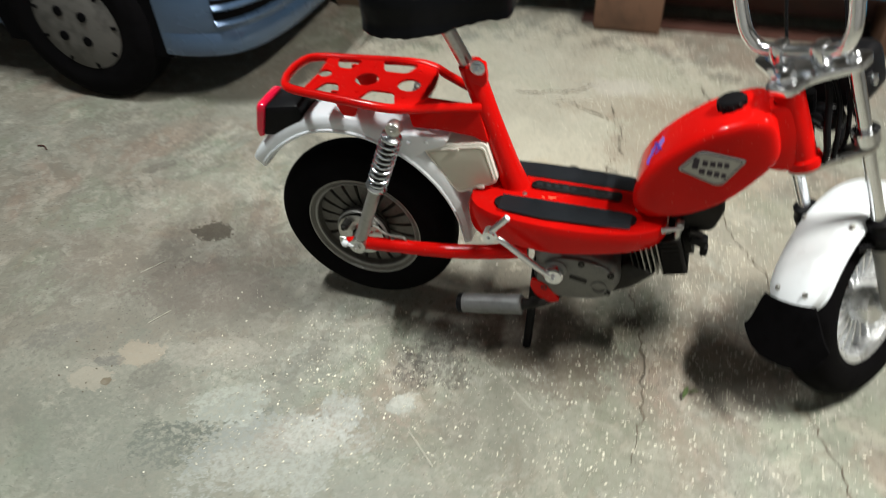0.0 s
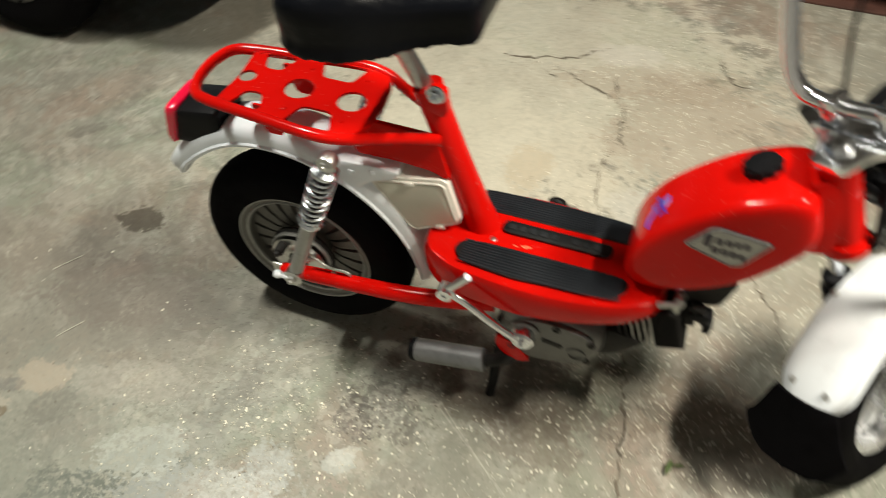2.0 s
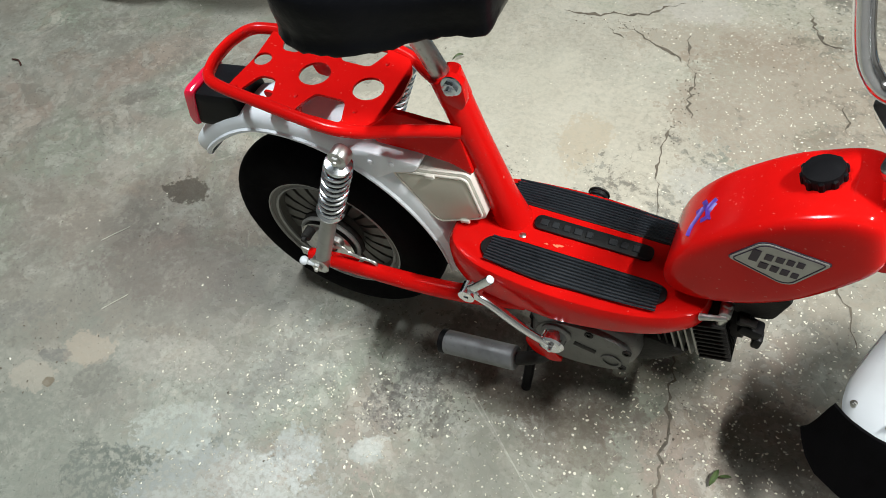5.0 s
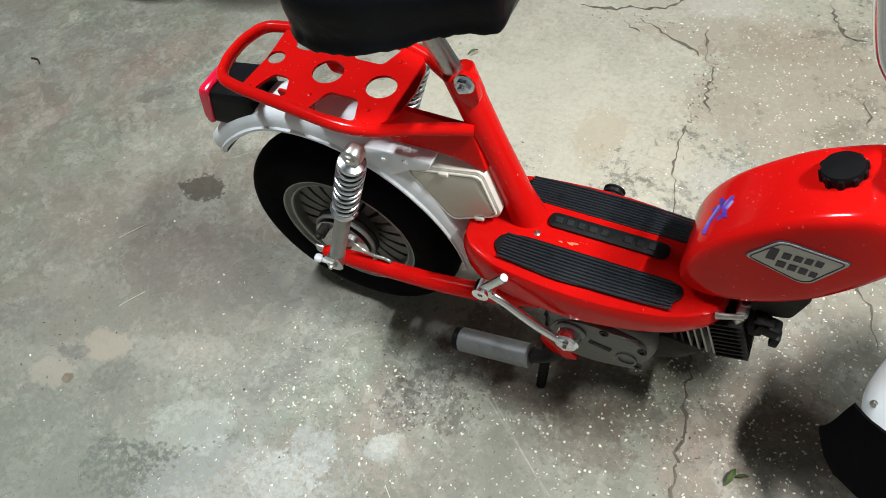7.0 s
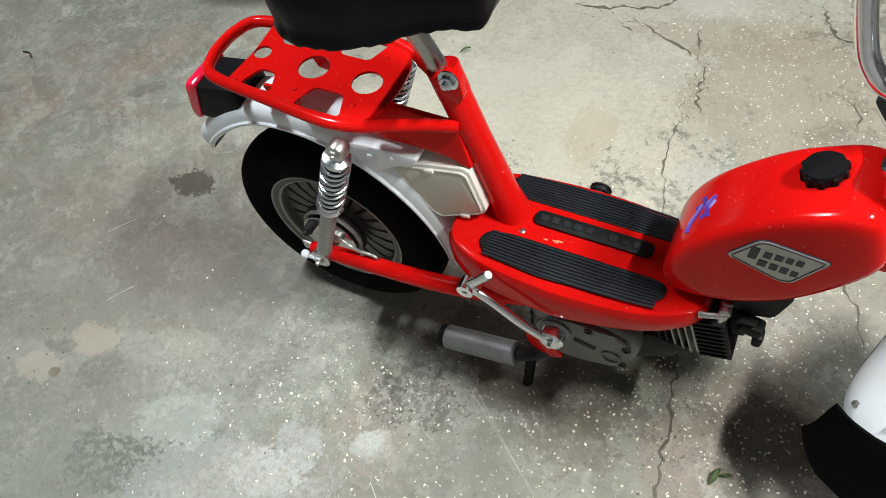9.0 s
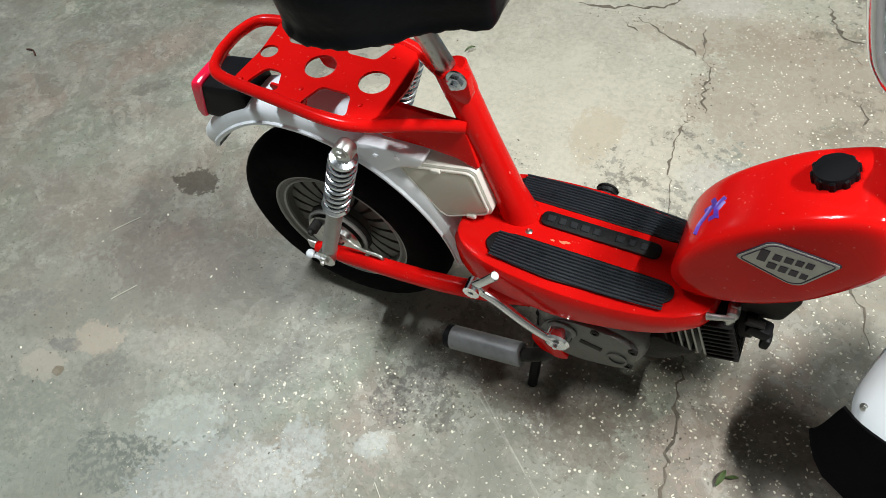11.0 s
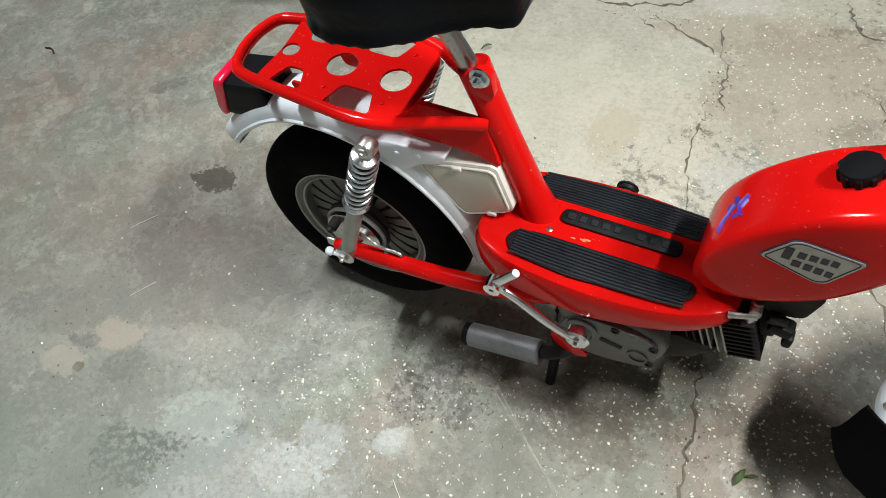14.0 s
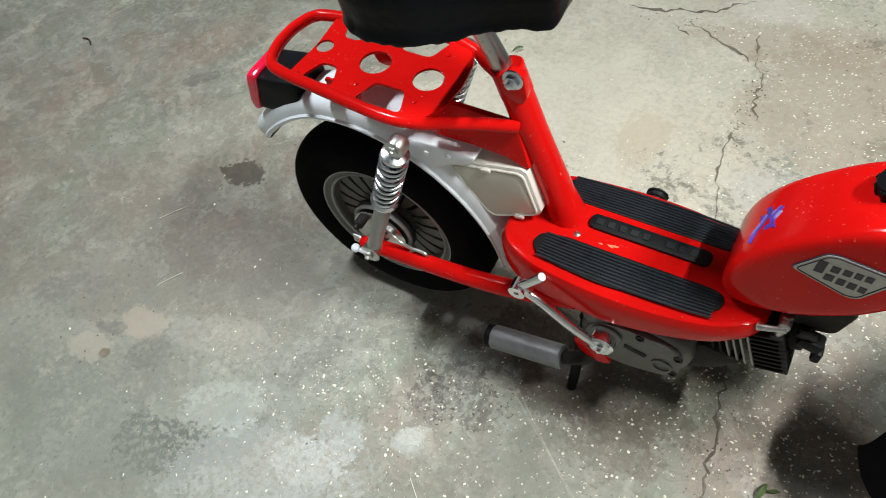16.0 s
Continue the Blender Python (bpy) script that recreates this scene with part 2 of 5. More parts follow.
    l.new(col, p.inputs["Base Color"])
    gloss = n.new("ShaderNodeMapRange")
    gloss.inputs[1].default_value, gloss.inputs[2].default_value = 0.35, 0.7
    gloss.inputs[3].default_value, gloss.inputs[4].default_value = 0.42, 0.75
    l.new(mid, gloss.inputs[0])
    l.new(gloss.outputs[0], p.inputs["Roughness"])
    bn = n.new("ShaderNodeBump")
    bn.inputs["Strength"].default_value, bn.inputs["Distance"].default_value = 0.42, 0.003
    l.new(math_node("ADD", math_node("ADD", math_node("MULTIPLY", edge, 0.45), math_node("MULTIPLY", fine, 0.5)), math_node("ADD", mid, math_node("MULTIPLY", chip, 0.2))), bn.inputs["Height"])
    l.new(bn.outputs[0], p.inputs["Normal"])
    return m


STAINS_AND_SHADE = [
    # Broad cream tone that lifts the floor behind the moped
    (0.20, 0.90, 0.72, 0.60, 0.1, 0.55, (0.58, 0.535, 0.435), 0.3),
    # Brown shadow of the front wheel and flap, painted on the floor
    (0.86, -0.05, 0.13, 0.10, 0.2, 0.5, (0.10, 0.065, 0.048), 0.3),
    # Second broad cream tone, nearer the moped
    (0.05, 0.50, 0.50, 0.25, 0.3, 0.45, (0.55, 0.515, 0.42), 0.3),
    (-0.30, -0.60, 0.75, 0.30, 0.1, 0.45, (0.20, 0.225, 0.185), 0.4),
    (-0.75, -0.35, 0.50, 0.28, 0.2, 0.45, (0.17, 0.165, 0.14), 0.4),
    # Oil drips together with the engine's shade, painted as one patch
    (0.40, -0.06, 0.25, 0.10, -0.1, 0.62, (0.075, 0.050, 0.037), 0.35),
    (0.50, -0.30, 0.34, 0.16, 0.1, 0.45, (0.18, 0.18, 0.135), 0.4),
    (-0.35, -0.62, 0.35, 0.12, -0.3, 0.4, (0.16, 0.175, 0.145), 0.4),
    (-0.95, 0.75, 0.45, 0.30, 0.4, 0.35, (0.16, 0.15, 0.125), 0.4),
    (-0.864, 0.312, 0.06, 0.022, 0.8, 0.6, (0.10, 0.095, 0.08), 0.5),
    (0.22, -0.19, 0.10, 0.050, -0.5, 0.62, (0.055, 0.048, 0.04), 0.8),
    (0.16, -0.23, 0.04, 0.05, 0.3, 0.7, (0.06, 0.052, 0.045), 0.8),
    (0.30, -0.33, 0.05, 0.06, 0.2, 0.4, (0.15, 0.13, 0.11), 0.6),
    (-0.475, -0.345, 0.055, 0.036, 0.3, 0.55, (0.40, 0.335, 0.26), 0.2),
    (-0.60, 0.02, 0.30, 0.16, 0.3, 0.35, (0.23, 0.185, 0.15), 0.3),
    (-0.555, -0.440, 0.055, 0.032, 0.2, 0.42, (0.42, 0.37, 0.30), 0.2),
    (-0.545, -0.388, 0.038, 0.018, 0.3, 0.6, (0.13, 0.125, 0.115), 0.3),
    (-0.509, -0.441, 0.013, 0.011, 0.3, 0.8, (0.13, 0.10, 0.06), 0.2),
    (-0.18, -0.470, 0.12, 0.065, 0.6, 0.75, (0.105, 0.12, 0.105), 0.9),
    (-0.26, -0.545, 0.11, 0.06, 0.3, 0.70, (0.11, 0.125, 0.105), 0.9),
    (-0.095, -0.270, 0.085, 0.024, 1.2, 0.45, (0.135, 0.145, 0.13), 0.5),
    (0.045, -0.385, 0.05, 0.06, 0.4, 0.40, (0.50, 0.54, 0.55), 0.6),
    (0.168, -0.318, 0.034, 0.026, 0.4, 0.40, (0.46, 0.51, 0.50), 0.3),
    (-0.70, -0.345, 0.10, 0.03, 0.6, 0.5, (0.15, 0.145, 0.13), 0.5),
    (0.603, 0.050, 0.026, 0.024, 0.3, 0.7, (0.10, 0.08, 0.06), 0.6),
    (0.625, 0.52, 0.10, 0.07, 0.3, 0.4, (0.42, 0.42, 0.40), 0.3),
    (0.466, 1.113, 0.10, 0.06, 0.2, 0.55, (0.50, 0.47, 0.42), 0.2),
    (-0.42, -0.40, 0.05, 0.035, 0.9, 0.5, (0.13, 0.125, 0.105), 0.5),
    (0.172, -0.305, 0.036, 0.018, 0.7, 0.45, (0.52, 0.53, 0.49), 0.4),
    (0.02, -0.44, 0.07, 0.045, 0.3, 0.38, (0.55, 0.56, 0.52), 0.4),
    (-0.05, -0.50, 0.18, 0.10, 0.4, 0.34, (0.50, 0.53, 0.52), 0.6),
    # Brown floor tone with the saddle's soft shadow painted into it
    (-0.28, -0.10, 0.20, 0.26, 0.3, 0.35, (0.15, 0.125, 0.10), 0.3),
    # Oily patch that also paints the shade beside the engine
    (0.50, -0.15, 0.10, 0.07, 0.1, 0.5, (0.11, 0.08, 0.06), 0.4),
    (-0.20, -0.42, 0.10, 0.05, 0.5, 0.5, (0.44, 0.47, 0.43), 0.6),
    (-0.30, -0.30, 0.12, 0.05, 0.2, 0.45, (0.40, 0.38, 0.33), 0.6),
    # Brown tone that paints the far end of the saddle's shadow
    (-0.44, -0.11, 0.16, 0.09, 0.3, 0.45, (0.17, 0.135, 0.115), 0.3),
    (-0.66, 0.22, 0.18, 0.10, 0.7, 0.4, (0.40, 0.38, 0.32), 0.5),
    (-0.30, 0.36, 0.14, 0.08, -0.4, 0.4, (0.46, 0.42, 0.34), 0.4),
    (-0.52, 0.60, 0.07, 0.03, 0.4, 0.5, (0.12, 0.115, 0.10), 0.5),
    (0.618, 0.046, 0.02, 0.026, 0.1, 0.7, (0.07, 0.055, 0.045), 0.3),
    (0.30, 0.55, 0.06, 0.09, 0.2, 0.4, (0.40, 0.31, 0.20), 0.3),
    (0.72, 0.80, 0.24, 0.26, 0.5, 0.6, (0.27, 0.215, 0.165), 0.5),
    (0.62, 1.02, 0.30, 0.08, 0.2, 0.4, (0.28, 0.22, 0.16), 0.5),
    (0.90, 0.45, 0.16, 0.20, 0.2, 0.4, (0.33, 0.29, 0.23), 0.5),
    (0.05, 0.72, 0.16, 0.10, 0.5, 0.4, (0.46, 0.44, 0.36), 0.3),
    (-0.36, 0.62, 0.16, 0.12, 0.3, 0.4, (0.15, 0.14, 0.12), 0.4),
    (-1.3, 0.0, 0.7, 0.5, 0.3, 0.35, (0.14, 0.12, 0.10), 0.3),
    (-0.532, 0.083, 0.060, 0.041, 0.2, 0.90, (0.075, 0.060, 0.043), 0.06),
    (0.384, -0.206, 0.105, 0.0022, -0.64, 0.28, (0.60, 0.58, 0.50), 0.7),
    (0.388, -0.205, 0.09, 0.0014, -0.70, 0.35, (0.60, 0.58, 0.50), 0.6),
]
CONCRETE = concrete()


# ---- mesh helpers ----
def finish(name, bm, mat, angle=35):
    bmesh.ops.recalc_face_normals(bm, faces=bm.faces)
    me = bpy.data.meshes.new(name)
    bm.to_mesh(me)
    bm.free()
    me.materials.append(mat)
    me.polygons.foreach_set("use_smooth", [True] * len(me.polygons))
    me.set_sharp_from_angle(angle=radians(angle))
    return me


def thing(name, place, label, category, group="", kind=""):
    ob = new(name)
    ob.location = place
    ob.empty_display_size = 0.05
    return tagged(ob, label, category, group, kind)


def part(name, bm, mat, parent, label="", angle=35):
    """Links a bmesh that is written in world metres as one mesh under its thing or part."""
    ob = new(name, finish(name, bm, mat, angle))
    adopt(ob, parent)
    return tagged(ob, label) if label else ob


def adopt(ob, parent):
    ob.parent = parent
    if not parent.parent:
        ob.matrix_parent_inverse = Matrix.Translation(parent.location).inverted()


def solo(name, bm, mat, label, category, group="", kind="", angle=35):
    return tagged(new(name, finish(name, bm, mat, angle)), label, category, group, kind)


def join(*bms):
    out = bmesh.new()
    for b in bms:
        me = bpy.data.meshes.new("join")
        b.to_mesh(me)
        b.free()
        out.from_mesh(me)
        bpy.data.meshes.remove(me)
    return out


def box(place, size, bevel=0.003, rot=(0, 0, 0), segments=2):
    bm = bmesh.new()
    bmesh.ops.create_cube(bm, size=1)
    for v in bm.verts:
        v.co = Vector(v.co[i] * size[i] for i in range(3))
    if bevel:
        bmesh.ops.bevel(bm, geom=bm.edges[:], offset=bevel, segments=segments, profile=0.5, affect="EDGES", clamp_overlap=True)
    bm.transform(pose(*place, *rot))
    return bm


def smooth_line(points, steps=8, closed=False):
    """Catmull-Rom through the points."""
    p = [Vector(q) for q in points]
    n = len(p)
    out = []
    for i in range(n if closed else n - 1):
        if closed:
            a, b, c, d = p[(i - 1) % n], p[i], p[(i + 1) % n], p[(i + 2) % n]
        else:
            a, b, c, d = p[max(i - 1, 0)], p[i], p[i + 1], p[min(i + 2, n - 1)]
        for k in range(steps):
            t = k / steps
            out.append(0.5 * (2 * b + (c - a) * t + (2 * a - 5 * b + 4 * c - d) * t * t + (3 * b - a - 3 * c + d) * t ** 3))
    if not closed:
        out.append(p[-1])
    return out


def loft(rings, caps=True, closed=False):
    """Quads between rings of equal length."""
    bm = bmesh.new()
    vs = [[bm.verts.new(q) for q in r] for r in rings]
    n, k = len(vs), len(vs[0])
    for i in range(n if closed else n - 1):
        a, b = vs[i], vs[(i + 1) % n]
        for j in range(k):
            bm.faces.new((a[j], a[(j + 1) % k], b[(j + 1) % k], b[j]))
    if caps and not closed:
        bm.faces.new(vs[0])
        bm.faces.new(vs[-1])
    return bm


def tube(points, radius, steps=8, sides=12, closed=False, smooth=True, flat=1.0):
    """A round bar along a line; radius may be a list along it."""
    line = smooth_line(points, steps, closed) if smooth else [Vector(q) for q in points]
    n = len(line)
    rings, side = [], None
    for i, q in enumerate(line):
        ahead = (line[(i + 1) % n] - line[i - 1]) if closed or 0 < i < n - 1 else (line[1] - line[0] if i == 0 else line[-1] - line[-2])
        ahead.normalize()
        if side is None:
            side = ahead.orthogonal().normalized()
            if abs(ahead.z) < 0.9:
                side = ahead.cross(Vector((0, 0, 1))).normalized()
        side = (side - ahead * side.dot(ahead)).normalized()
        up = ahead.cross(side)
        if isinstance(radius, (list, tuple)):
            f = i / (n - 1) * (len(radius) - 1)
            j = min(int(f), len(radius) - 2)
            r = radius[j] + (radius[j + 1] - radius[j]) * (f - j)
        else:
            r = radius
        rings.append([q + r * (math.cos(2 * math.pi * s / sides) * side + flat * math.sin(2 * math.pi * s / sides) * up) for s in range(sides)])
    return loft(rings, True, closed)


def lathe(profile, m=None, sides=48, closed=False):
    """Turns (radius, height) pairs about local Z."""
    rings = [[Vector((r * math.cos(2 * math.pi * s / sides), r * math.sin(2 * math.pi * s / sides), h)) for s in range(sides)] for r, h in profile]
    bm = loft(rings, not closed, closed)
    if m is not None:
        bm.transform(m)
    return bm


def along(a, b):
    """The pose at a whose Z points to b."""
    a, b = Vector(a), Vector(b)
    return Matrix.Translation(a) @ (b - a).to_track_quat("Z", "Y").to_matrix().to_4x4()


def rod(a, b, r, r2=None, sides=20, bevel=0.0):
    n = (Vector(b) - Vector(a)).length
    r2 = r if r2 is None else r2
    prof = [(r - bevel, 0), (r, bevel), (r2, n - bevel), (r2 - bevel, n)] if bevel else [(r, 0), (r2, n)]
    return lathe(prof, along(a, b), sides)


def bolt(place, towards, r=0.009, h=0.007):
    """A hexagon head on a washer."""
    m = along(place, Vector(place) + Vector(towards))
    return join(lathe([(r * 1.35, 0), (r * 1.35, h * 0.25), (r * 1.2, h * 0.3)], m, 20), lathe([(r, h * 0.3), (r, h * 0.9), (r * 0.85, h)], m, 6), lathe([(r * 0.45, h), (r * 0.45, h * 1.5), (r * 0.3, h * 1.6)], m, 10))


def rounded(points, radius, steps=4):
    """A 2D outline with its corners rounded."""
    n, out = len(points), []
    for i in range(n):
        a, b, c = (Vector(points[j % n]) for j in (i - 1, i, i + 1))
        r = min(radius, (a - b).length * 0.45, (c - b).length * 0.45)
        p, q = b + (a - b).normalized() * r, b + (c - b).normalized() * r
        for k in range(steps + 1):
            t = k / steps
            out.append((1 - t) ** 2 * p + 2 * t * (1 - t) * b + t * t * q)
    return out


def plate(outline, thickness, m, holes=(), bevel=0.0):
    """A flat sheet from a 2D outline with holes, thickened along local Z and laid by m."""
    bm = bmesh.new()
    edges = []
    for loop in (outline, *holes):
        vs = [bm.verts.new((q[0], q[1], 0)) for q in loop]
        edges += [bm.edges.new((vs[i], vs[(i + 1) % len(vs)])) for i in range(len(vs))]
    bmesh.ops.triangle_fill(bm, use_beauty=True, use_dissolve=False, edges=edges)
    rim = [e for e in bm.edges if e.is_boundary]
    out = bmesh.ops.extrude_face_region(bm, geom=bm.faces[:])
    bmesh.ops.translate(bm, vec=(0, 0, thickness), verts=[g for g in out["geom"] if isinstance(g, bmesh.types.BMVert)])
    if bevel:
        sharp = [e for e in bm.edges if len(e.link_faces) == 2 and e.calc_face_angle(0) > 1.0 and abs((e.verts[0].co - e.verts[1].co).z) < 1e-6]
        bmesh.ops.bevel(bm, geom=sharp, offset=bevel, segments=2, profile=0.5, affect="EDGES", clamp_overlap=True)
    bm.transform(m)
    return bm


def circle(x, y, r, n=28, squash=1.0):
    return [(x + r * math.cos(2 * math.pi * k / n), y + r * squash * math.sin(2 * math.pi * k / n)) for k in range(n)]


def puffed(outline, half, m, power=5.0, levels=11, centre=None):
    """A pillow-edged body: a 2D outline thickened to +-half along local Z with rounded rims."""
    pts = [Vector(q) for q in outline]
    c = Vector(centre) if centre else sum(pts, Vector((0, 0))) / len(pts)
    rings = []
    for k in range(levels):
        a = -math.pi / 2 + math.pi * k / (levels - 1)
        z = math.copysign(abs(math.sin(a)) ** (2 / power), math.sin(a))
        f = abs(math.cos(a)) ** (2 / power) if 0 < k < levels - 1 else 0.6 * math.sin(math.pi / (levels - 1)) ** (2 / power)
        rings.append([(c.x + (q.x - c.x) * f, c.y + (q.y - c.y) * f, z * half) for q in pts])
    bm = loft(rings)
    bm.transform(m)
    return bm


def helix(a, b, r, wire, turns, sides=8):
    m = along(a, b)
    n = (Vector(b) - Vector(a)).length
    k = int(turns * 20)
    pts = []
    for i in range(k + 1):
        t = 2 * math.pi * turns * i / k
        pts.append(m @ Vector((r * math.cos(t), r * math.sin(t), n * i / k)))
    return tube(pts, wire, sides=sides, smooth=False)


SIDE = Matrix(((1, 0, 0, 0), (0, 0, -1, 0), (0, 1, 0, 0), (0, 0, 0, 1)))  # outline (x, y) -> world (x, z), thickness towards -y


def side_at(y):
    return Matrix.Translation((0, y, 0)) @ SIDE


# ---- the garage ----
def garage():
    bm = bmesh.new()
    bmesh.ops.create_grid(bm, x_segments=40, y_segments=40, size=1)
    for v in bm.verts:
        v.co = Vector((v.co.x * 4.2 + 0.2, v.co.y * 3.6 + 0.6, 0))
    floor = solo("floor", bm, CONCRETE, "worn stained grey concrete garage floor with cracks", "floor", kind="structure")
    # Walls and ceiling stay out of view; added, their tone sets the bounced light
    for name, place, size in (("wall_north", (0.2, 4.3, 1.4), (8.8, 0.2, 2.8)), ("wall_south", (0.2, -2.1, 1.4), (8.8, 0.2, 2.8)), ("wall_east", (4.5, 1.1, 1.4), (0.2, 6.2, 2.8)), ("wall_west", (-4.1, 1.1, 1.4), (0.2, 6.2, 2.8))):
        solo(name, box(place, size, 0), PLASTER, "plain dull plastered garage wall, added out of view to bounce light", "wall", kind="structure")
    solo("ceiling", box((0.2, 0.6, 2.9), (8.8, 7.6, 0.18), 0), PLASTER, "plain plastered garage ceiling, added out of view", "ceiling", kind="structure")
    return floor


def crack(points, width, seed, floor):
    """A jagged open crack: a thin dark sunk-looking ribbon with ragged sides, flat on the floor."""
    rnd = random.Random(seed)
    line = []
    for a, b in zip(points, points[1:]):
        a, b = Vector(a), Vector(b)
        steps = max(2, int((b - a).length / 0.012))
        for k in range(steps):
            q = a.lerp(b, k / steps)
            d = (b - a).normalized()
            q += Vector((-d.y, d.x)) * rnd.gauss(0, 0.0035)
            line.append(q)
    line.append(Vector(points[-1]))
    bm = bmesh.new()
    prev = None
    n = len(line)
    for i, q in enumerate(line):
        d = (line[min(i + 1, n - 1)] - line[max(i - 1, 0)]).normalized()
        s = Vector((-d.y, d.x))
        gap = 0.12 if math.sin(i * 0.23 + seed * 2.1) + 0.6 * math.sin(i * 0.071 + seed) > 1.0 else 1.0
        w = 1.6 * gap * width * (0.15 + 1.1 * rnd.random() ** 1.5) * min(1, 4 * i / n + 0.15, 4 * (n - 1 - i) / n + 0.15)
        a, b = q + s * w, q - s * w * rnd.uniform(0.4, 1.2)
        row = (bm.verts.new((a.x, a.y, 0.0012)), bm.verts.new((q.x, q.y, 0.0014)), bm.verts.new((b.x, b.y, 0.0012)))
        if prev:
            bm.faces.new((prev[0], prev[1], row[1], row[0]))
            bm.faces.new((prev[1], prev[2], row[2], row[1]))
        prev = row
    return bm


FLOOR = garage()
CRACK = material("crack_dirt", (0.10, 0.085, 0.065), 0.95, 0, 0.4, 80, 0.3, 200)
for k, (pts, w) in enumerate((
    ([(0.448, 0.996), (0.463, 0.941), (0.474, 0.887), (0.5, 0.848), (0.497, 0.778), (0.521, 0.705)], 0.0034),
    ([(0.489, 0.686), (0.484, 0.649), (0.483, 0.607), (0.483, 0.559), (0.491, 0.49)], 0.0026),
    ([(0.273, 0.983), (0.308, 0.977), (0.367, 0.944), (0.414, 0.925), (0.469, 0.894)], 0.003),
    ([(0.238, 0.967), (0.26, 0.952), (0.289, 0.939)], 0.0018),
    ([(0.104, 1.003), (0.159, 1.001), (0.203, 1.01), (0.235, 1.035), (0.277, 1.03), (0.312, 1.045), (0.344, 1.073), (0.369, 1.105), (0.408, 1.13)], 0.0036),
    ([(0.722, 1.189), (0.739, 1.142), (0.749, 1.102), (0.774, 1.068), (0.823, 1.065)], 0.0036),
    ([(0.843, 0.86), (0.858, 0.808), (0.864, 0.742)], 0.0018),
    ([(0.8, 1.012), (0.827, 0.986)], 0.003),
    ([(0.491, 0.49), (0.60, 0.16), (0.637, 0.063), (0.66, -0.072), (0.673, -0.20), (0.66, -0.34)], 0.0022),
    ([(0.80, 0.55), (0.84, 0.42), (0.92, 0.30), (0.95, 0.20)], 0.0020),
    ([(1.0, -0.10), (1.058, -0.239), (1.09, -0.36)], 0.0018),
)):
    solo("floor_crack", crack(pts, w, k, FLOOR), CRACK, "dirt-filled jagged crack in the concrete floor", "crack", kind="structure")


def scatter(name, mat, drifts, smallest, largest, seed, label, category):
    """Flat flakes and crumbs strewn over the floor: centre, spread and count of each drift."""
    rnd = random.Random(seed)
    verts, faces = [], []
    for cx, cy, sx, sy, count in drifts:
        for _ in range(count):
            x, y = rnd.gauss(cx, sx), rnd.gauss(cy, sy)
            r = smallest + (largest - smallest) * rnd.random() ** 2.4
            turn, squash = rnd.uniform(0, math.pi), rnd.uniform(0.25, 0.7)
            k, first, lift = rnd.choice((4, 5, 6)), len(verts), 0.0018 + rnd.uniform(0, 0.0010)
            for i in range(k):
                a = 2 * math.pi * i / k + rnd.uniform(-0.3, 0.3)
                u, v = r * math.cos(a), r * squash * math.sin(a)
                verts.append((x + u * math.cos(turn) - v * math.sin(turn), y + u * math.sin(turn) + v * math.cos(turn), 0.0006))
            verts.append((x, y, lift))
            faces += [(first + i, first + (i + 1) % k, first + k) for i in range(k)]
    me = bpy.data.meshes.new(name)
    me.from_pydata(verts, [], faces)
    me.materials.append(mat)
    return tagged(new(name, me), label, category, kind="stuff")


CHIP = material("pale_stone_chip", (0.74, 0.71, 0.60), 0.45, 0, 0.25, 200)
scatter("floor_chips", CHIP, [(0.30, -0.30, 0.30, 0.14, 850), (0.72, -0.02, 0.14, 0.16, 800), (0.72, 0.75, 0.22, 0.30, 700), (0.80, 0.20, 0.12, 0.14, 350), (0.05, -0.42, 0.20, 0.12, 260), (0.05, -0.25, 0.09, 0.07, 160), (-0.02, -0.24, 0.10, 0.08, 170), (0.95, 0.25, 0.25, 0.25, 160), (0.1, 0.2, 0.7, 0.7, 130), (0.45, -0.60, 0.45, 0.12, 260)], 0.0010, 0.0040, 7, "pale chips of stone bare in the worn concrete", "chips")
crumb_drifts = [(0.158, 0.407, 0.030, 0.020, 70), (0.50, 0.80, 0.018, 0.060, 90), (0.49, 0.66, 0.014, 0.050, 60), (0.30, 0.985, 0.08, 0.016, 70), (0.66, -0.10, 0.016, 0.10, 60), (0.615, 0.05, 0.020, 0.022, 70), (0.22, -0.19, 0.07, 0.04, 120), (0.72, 1.06, 0.03, 0.05, 60), (-0.55, -0.40, 0.08, 0.06, 60), (-0.1, 0.1, 0.6, 0.5, 120)]
scatter("dirt_crumbs", CRACK, crumb_drifts, 0.0008, 0.0036, 11, "dark crumbs of dirt and broken concrete on the floor", "crumbs")


# ---- the moped ----
AX = Vector((0.0, 0.0, 0.234))
moped = thing("moped", (0.4, 0, 0), "red moped with white mudguards standing on its stand on concrete", "moped")


THIN_BLADE = ((0.046, 0.0052, 0.0, 0.009), (0.070, 0.0056, 0.004, 0.008), (0.095, 0.0062, 0.004, 0.008), (0.116, 0.0085, 0.0, 0.011))
DEEP_BLADE = ((0.046, 0.0066, 0.000, 0.013), (0.070, 0.0096, 0.002, 0.016), (0.095, 0.0126, 0.001, 0.017), (0.116, 0.0160, -0.002, 0.017))


